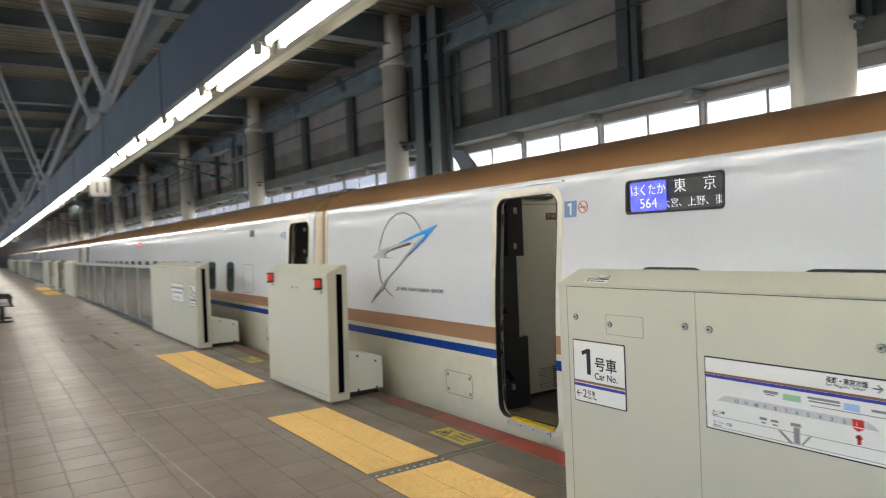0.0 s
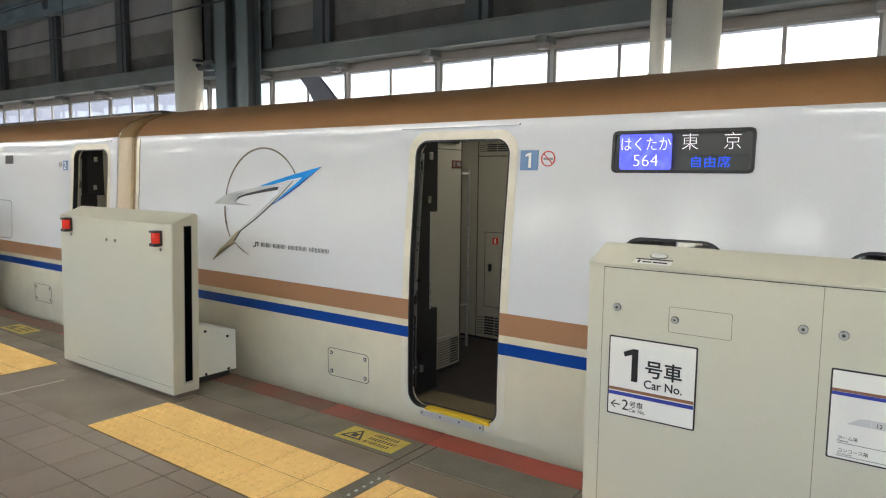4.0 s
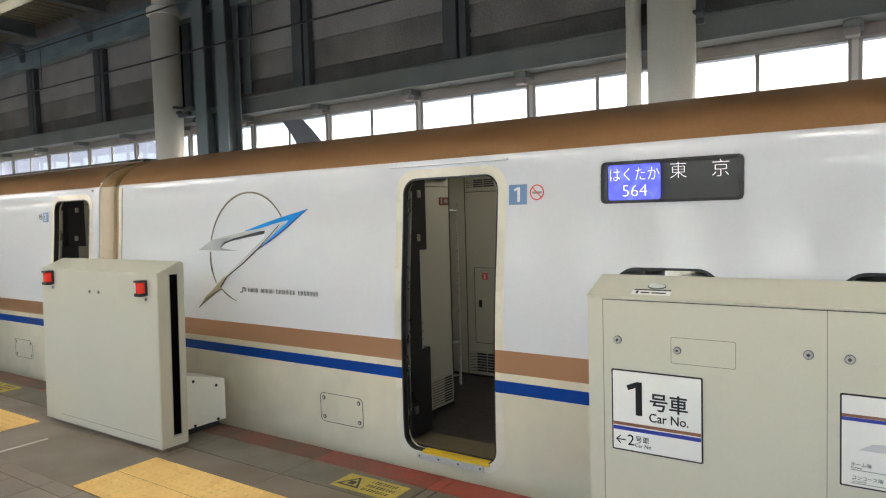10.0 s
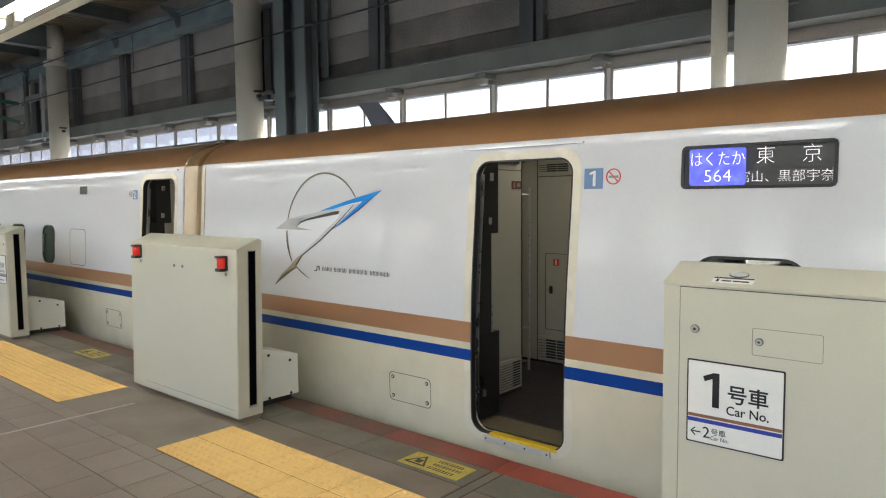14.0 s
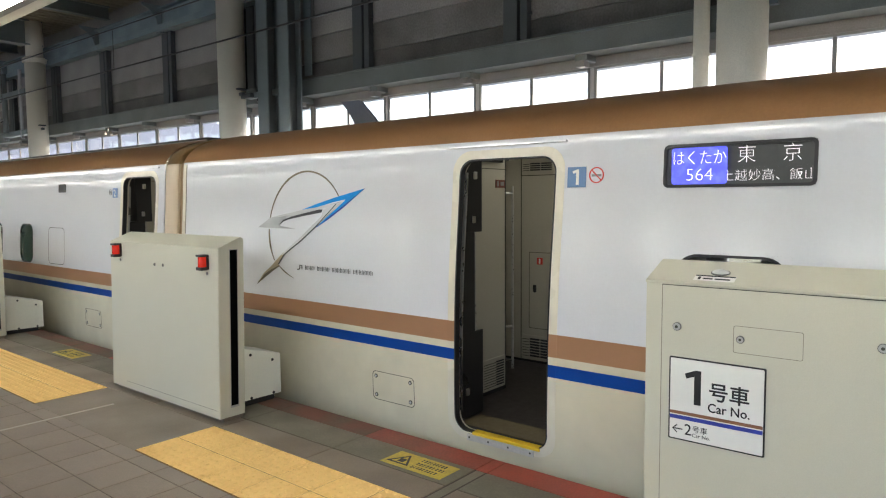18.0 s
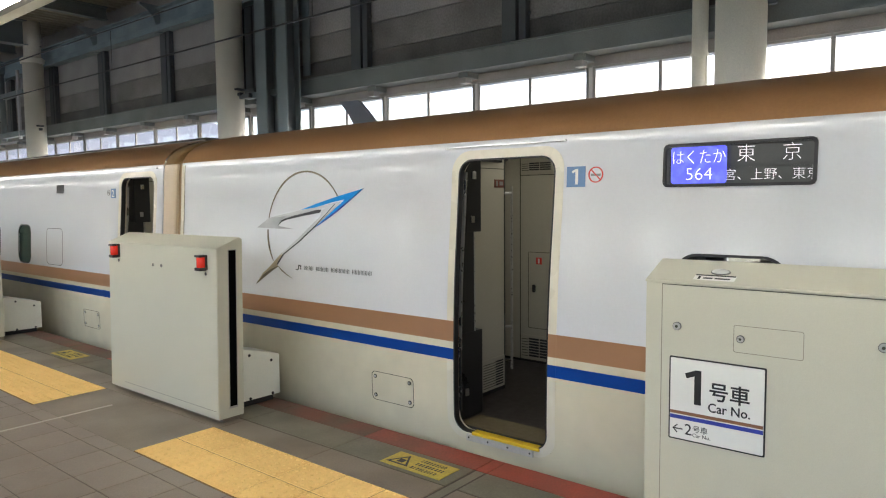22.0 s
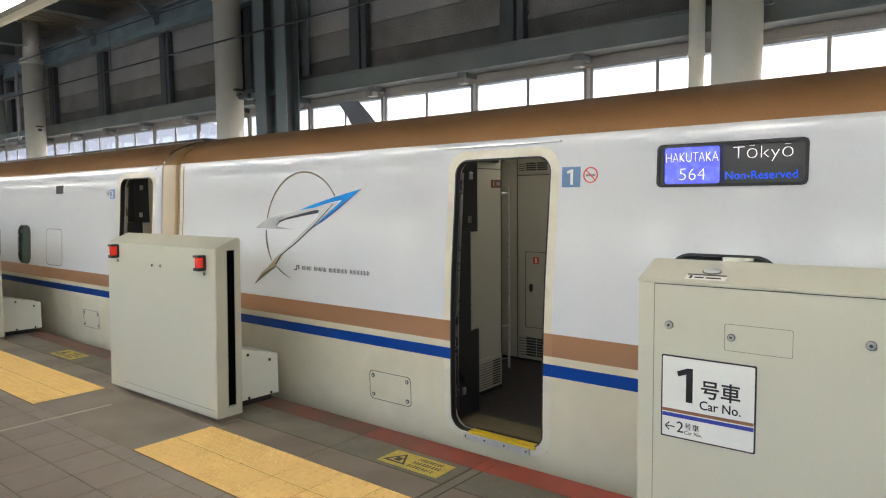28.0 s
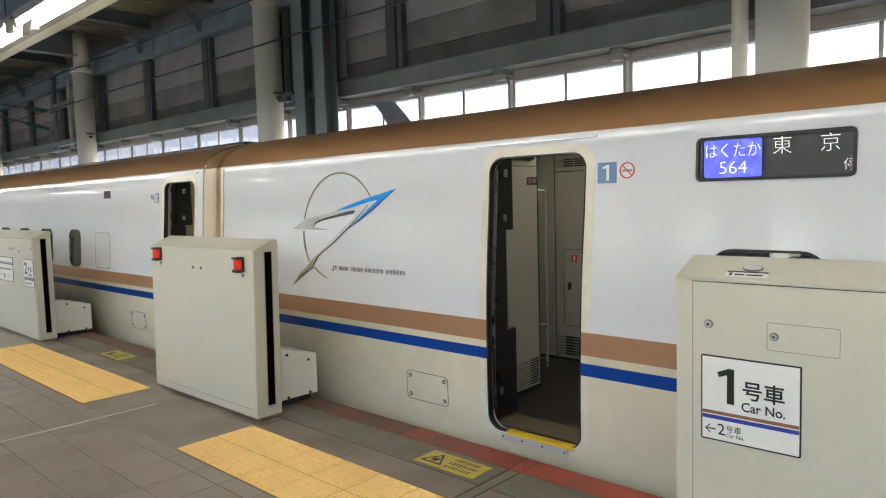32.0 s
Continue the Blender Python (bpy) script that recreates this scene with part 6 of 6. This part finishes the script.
for yk, nm in ((-31.0, "wall_near_end"), (140.2, "wall_far_end")):
    e = thing(nm, "plain grey end wall of the station", "wall", kind="structure")
    part("wall_sheet", box(OX - 0.25, 11.0, yk, yk + 0.3, -2.2, 7.4), "wall_panel", e)

# ---- ground and distance ----
ground = thing("ground", "track bed and open ground outside the station", "ground", kind="structure")
part("ground_sheet", box(-3000, 3000, -3000, 3000, -9.2, -9.0), "ground_haze", ground)
part("track_bed", box(OX, 10.3, -30, 140, -2.3, -1.25), "rail_dark", ground)
hills = thing("backdrop", "hazy far hills beyond the windows", "hills", kind="structure")
bm = bmesh.new()
prev = None
for i in range(80):
    a = radians(-60 + i * 2.2)
    k = min(1, max(0, (math.degrees(a) - 44) / 14))
    h = 15 + 165 * k * k + (10 + 12 * k) * noise.noise((i * 0.16, 0.3, 0)) + 8 * noise.noise((i * 0.5, 1.3, 0))
    p = (bm.verts.new((1500 * math.cos(a), 1500 * math.sin(a), -9)), bm.verts.new((1500 * math.cos(a), 1500 * math.sin(a), max(5, h))))
    if prev:
        bm.faces.new((prev[0], p[0], p[1], prev[1]))
    prev = p
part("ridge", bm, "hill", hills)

# ---- pieces of the floor ----
near = tile_mesh("tile", TX - 0.005, TY - 0.005, 0.012, "tile", 0.002)
rest_v, rest_f = [], []


def loose_tile(cx, cy, w, d):
    k = len(rest_v)
    for s, z in ((0.5, -0.012), (0.5, -0.002), (0.494, 0.0)):
        rest_v.extend(((cx - w * s, cy - d * s, z), (cx + w * s, cy - d * s, z), (cx + w * s, cy + d * s, z), (cx - w * s, cy + d * s, z)))
    rest_f.append((k + 8, k + 9, k + 10, k + 11))
    for lo in (0, 4):
        for i in range(4):
            j = (i + 1) % 4
            rest_f.append((k + lo + i, k + lo + j, k + lo + 4 + j, k + lo + 4 + i))


for i in range(-37, 1):
    for j in range(-45, 130):
        cx, cy = FX + (i + 0.5) * TX, FY + (j + 0.5) * TY
        if i == 0:            # a cut tile against the tactile strip
            loose_tile(FX + 0.059, cy, 0.113, TY - 0.005)
        elif 0.35 < cx and 7.2 < cy < 18.0:
            share("tile", near, floor, (cx, cy, 0.0))
        elif cx > -2.5:
            loose_tile(cx, cy, TX - 0.005, TY - 0.005)
me = bpy.data.meshes.new("tile_field")
me.from_pydata(rest_v, [], rest_f)
me.materials.append(M["tile"])
tagged(share("tile_field", me, floor, (0, 0, 0)), kind="stuff")
part("far_paving", box(-2.5, 2.80, 53.3, 140, -0.012, -0.002), "tile", floor)
part("far_paving", box(-2.5, 2.80, -30, -2.3, -0.012, -0.002), "tile", floor)
part("joint_line", box(-2.5, 3.20, 12.150, 12.172, -0.01, 0.0025), "slab_pale", floor, "pale expansion joint")
for x0, y0, w, d in ((2.42, 17.2, 0.07, 1.3), (2.38, 18.7, 0.07, 1.2), (1.86, 19.0, 0.04, 0.8)):
    part("floor_strip", box(x0, x0 + w, y0, y0 + d, -0.002, 0.002), "slab", floor, "pale floor strip")

for k in range(6):
    part("floor_anchor", box(2.80, 2.86, 17.3 + k * 2.2, 17.62 + k * 2.2, -0.002, 0.0025), "steel_dark", floor, "dark steel floor anchor")
bm = bmesh.new()
for (xa, ya), (xb, yb), w in (((1.744, 11.40), (1.800, 10.40), 0.006), ((1.803, 10.32), (1.856, 9.30), 0.007), ((2.10, 13.4), (2.16, 12.9), 0.005)):
    add_plate(bm, [(xa, ya), (xb, yb), (xb + w, yb), (xa + w, ya)], -0.001, 0.0012, "z")
tagged(part("scratch", bm, "slab_pale", floor, "pale scratches in the tiles"), kind="stuff")

# smooth brown paving beside the gates, yellow tactile tiles at the doors
FIELDS = ((7.72, 8.925), (9.05, 11.02), (12.69, 15.92), (36.6, 39.9), (41.6, 45.0))
ends = [-30.0] + [v for f in FIELDS for v in f] + [140.0]
for a, b in zip(ends[0::2], ends[1::2]):
    for c in np.arange(a, b, 1.92):
        part("paving", box(2.805, 3.40, c, min(b, c + 1.912), -0.012, -0.001), "mortar", floor)


def dome_tile(name, w, d, nx, ny):
    """A tactile tile with rows of blunt domes."""
    bm = box(-w / 2, w / 2, -d / 2, d / 2, -0.014, 0.0)
    bmesh.ops.bevel(bm, geom=[e for e in bm.edges if all(v.co.z > -0.001 for v in e.verts)], offset=0.002, segments=1, affect="EDGES")
    for a in range(nx):
        for b in range(ny):
            c = Matrix.Translation((-w / 2 + (a + 0.5) * w / nx, -d / 2 + (b + 0.5) * d / ny, 0.0024))
            bmesh.ops.create_cone(bm, cap_ends=True, segments=10, radius1=0.0135, radius2=0.009, depth=0.0075, matrix=c)
    me = bpy.data.meshes.new(name)
    bm.to_mesh(me)
    bm.free()
    me.materials.append(M["tactile"])
    return me


part("tactile_bed", box(2.806, 3.40, 7.72, 8.925, -0.012, 0.0), "tactile_joint", floor)
part("tactile_bed", box(2.806, 3.40, 9.05, 11.02, -0.012, 0.0), "tactile_joint", floor)
for a, b in FIELDS[2:]:
    part("tactile_bed", box(2.806, 3.40, a, b, -0.012, 0.0), "tactile_joint", floor)
made = {}
for a, b in FIELDS:
    cuts = [b, b - 0.135 if b < 12 else b - 0.318]
    while cuts[-1] - 0.319 > a + 0.08:
        cuts.append(cuts[-1] - 0.3185)
    cuts.append(a)
    for y1, y0 in zip(cuts, cuts[1:]):
        for x0, x1 in ((2.808, 3.107), (3.107, 3.397)):
            key = (round(x1 - x0, 2), round(y1 - y0, 2))
            if key not in made:
                made[key] = dome_tile("tactile_tile", x1 - x0 - 0.009, y1 - y0 - 0.009, 5, max(2, round(5 * (y1 - y0) / 0.3185)))
            share("tactile_tile", made[key], floor, ((x0 + x1) / 2, (y0 + y1) / 2, 0.005))
part("expansion_strip", box(2.808, 3.44, 8.93, 9.045, -0.012, 0.002, 0.001), "slab", floor, "grey expansion strip with steel rivets")
bm = bmesh.new()
bmesh.ops.create_uvsphere(bm, u_segments=10, v_segments=6, radius=0.011, matrix=Matrix.Diagonal((1, 1, 0.55, 1)))
rivet_me = bpy.data.meshes.new("rivet")
bm.to_mesh(rivet_me)
bm.free()
rivet_me.materials.append(M["chrome"])
for k in range(10):
    share("rivet", rivet_me, floor, (2.838 + k * 0.0595, 8.967, 0.003))

strip_me = tile_mesh("inner_paving", 0.232, 0.953, 0.012, "mortar")
slab_me = tile_mesh("edge_slab", 0.285, 0.953, 0.012, "slab")
red_me = tile_mesh("red_edge_slab", 0.205, 0.953, 0.012, "red_edge", 0.001)
mid_me = tile_mesh("dulled_edge_slab", 0.205, 0.953, 0.012, "red_mid", 0.001)
worn_me = tile_mesh("worn_edge_slab", 0.205, 0.953, 0.012, "red_worn", 0.001)
for j in range(-12, 57):
    yy = 9.062 + 0.957 * j + 0.4785 - (0.087 if j < 0 else 0)
    share("inner_paving", strip_me, floor, (3.519, yy, 0.0))
    share("edge_slab", slab_me, floor, (3.788, yy, 0.0))
    share("red_edge_slab", red_me if yy < 9.1 or 12.6 < yy < 13.7 else mid_me if yy < 9.9 else worn_me, floor, (4.036, yy, 0.0))
part("joint_slab", box(3.405, 3.930, 8.988, 9.050, -0.012, -0.003), "slab", floor)
part("joint_slab", box(3.934, 4.138, 8.979, 9.060, -0.012, -0.001), "red_edge", floor)
part("edge_curb", box(3.935, 4.14, 63.6, 140, -0.02, 0.0), "red_edge", floor)
part("edge_paving", box(3.41, 3.935, 63.6, 140, -0.02, 0.0), "slab", floor)
part("platform_edge", box(3.9, 4.145, -30, 140, -0.35, -0.013), "concrete", floor)


# ---- what moves: the display ----
def motions():
    """Running line, turning flaps and the three-sided bar of the destination display."""
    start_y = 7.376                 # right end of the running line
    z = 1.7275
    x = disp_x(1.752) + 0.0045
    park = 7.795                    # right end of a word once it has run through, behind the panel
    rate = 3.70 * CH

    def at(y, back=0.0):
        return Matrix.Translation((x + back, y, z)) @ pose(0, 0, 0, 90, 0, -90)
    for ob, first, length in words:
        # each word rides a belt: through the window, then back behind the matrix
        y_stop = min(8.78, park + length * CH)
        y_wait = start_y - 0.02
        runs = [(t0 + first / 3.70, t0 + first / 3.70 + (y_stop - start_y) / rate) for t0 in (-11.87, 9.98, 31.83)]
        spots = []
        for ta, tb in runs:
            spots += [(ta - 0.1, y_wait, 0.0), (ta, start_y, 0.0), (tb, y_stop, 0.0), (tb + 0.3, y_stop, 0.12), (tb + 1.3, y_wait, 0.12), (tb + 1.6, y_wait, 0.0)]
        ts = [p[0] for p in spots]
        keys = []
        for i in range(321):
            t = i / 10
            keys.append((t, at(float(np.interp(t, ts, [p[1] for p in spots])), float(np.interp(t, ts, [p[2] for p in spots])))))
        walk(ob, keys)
    turn = (5.91, 9.91, 27.81, 31.81)
    for e in (pan, top):
        base = e.location.copy()
        keys, a = [(0.0, 0)], 0
        for t in turn:
            for k in range(4):
                keys.append((t + k * 0.02, a + 60 * k))
            a += 180
        keys.append((32.0, a))
        walk(e, [(t, Matrix.Translation(base) @ pose(0, 0, 0, 0, v, 0)) for t, v in keys])
    base = prism.location.copy()
    keys, a = [(0.0, 0)], 0
    for t in (1.91, 5.91, 9.91, 23.81, 27.81, 31.81):
        for k in range(3):
            keys.append((t + k * 0.02, a - 60 * k))
        a -= 120
    keys.append((32.0, a))
    walk(prism, [(t, Matrix.Translation(base) @ pose(0, 0, 0, 0, v, 0)) for t, v in keys])


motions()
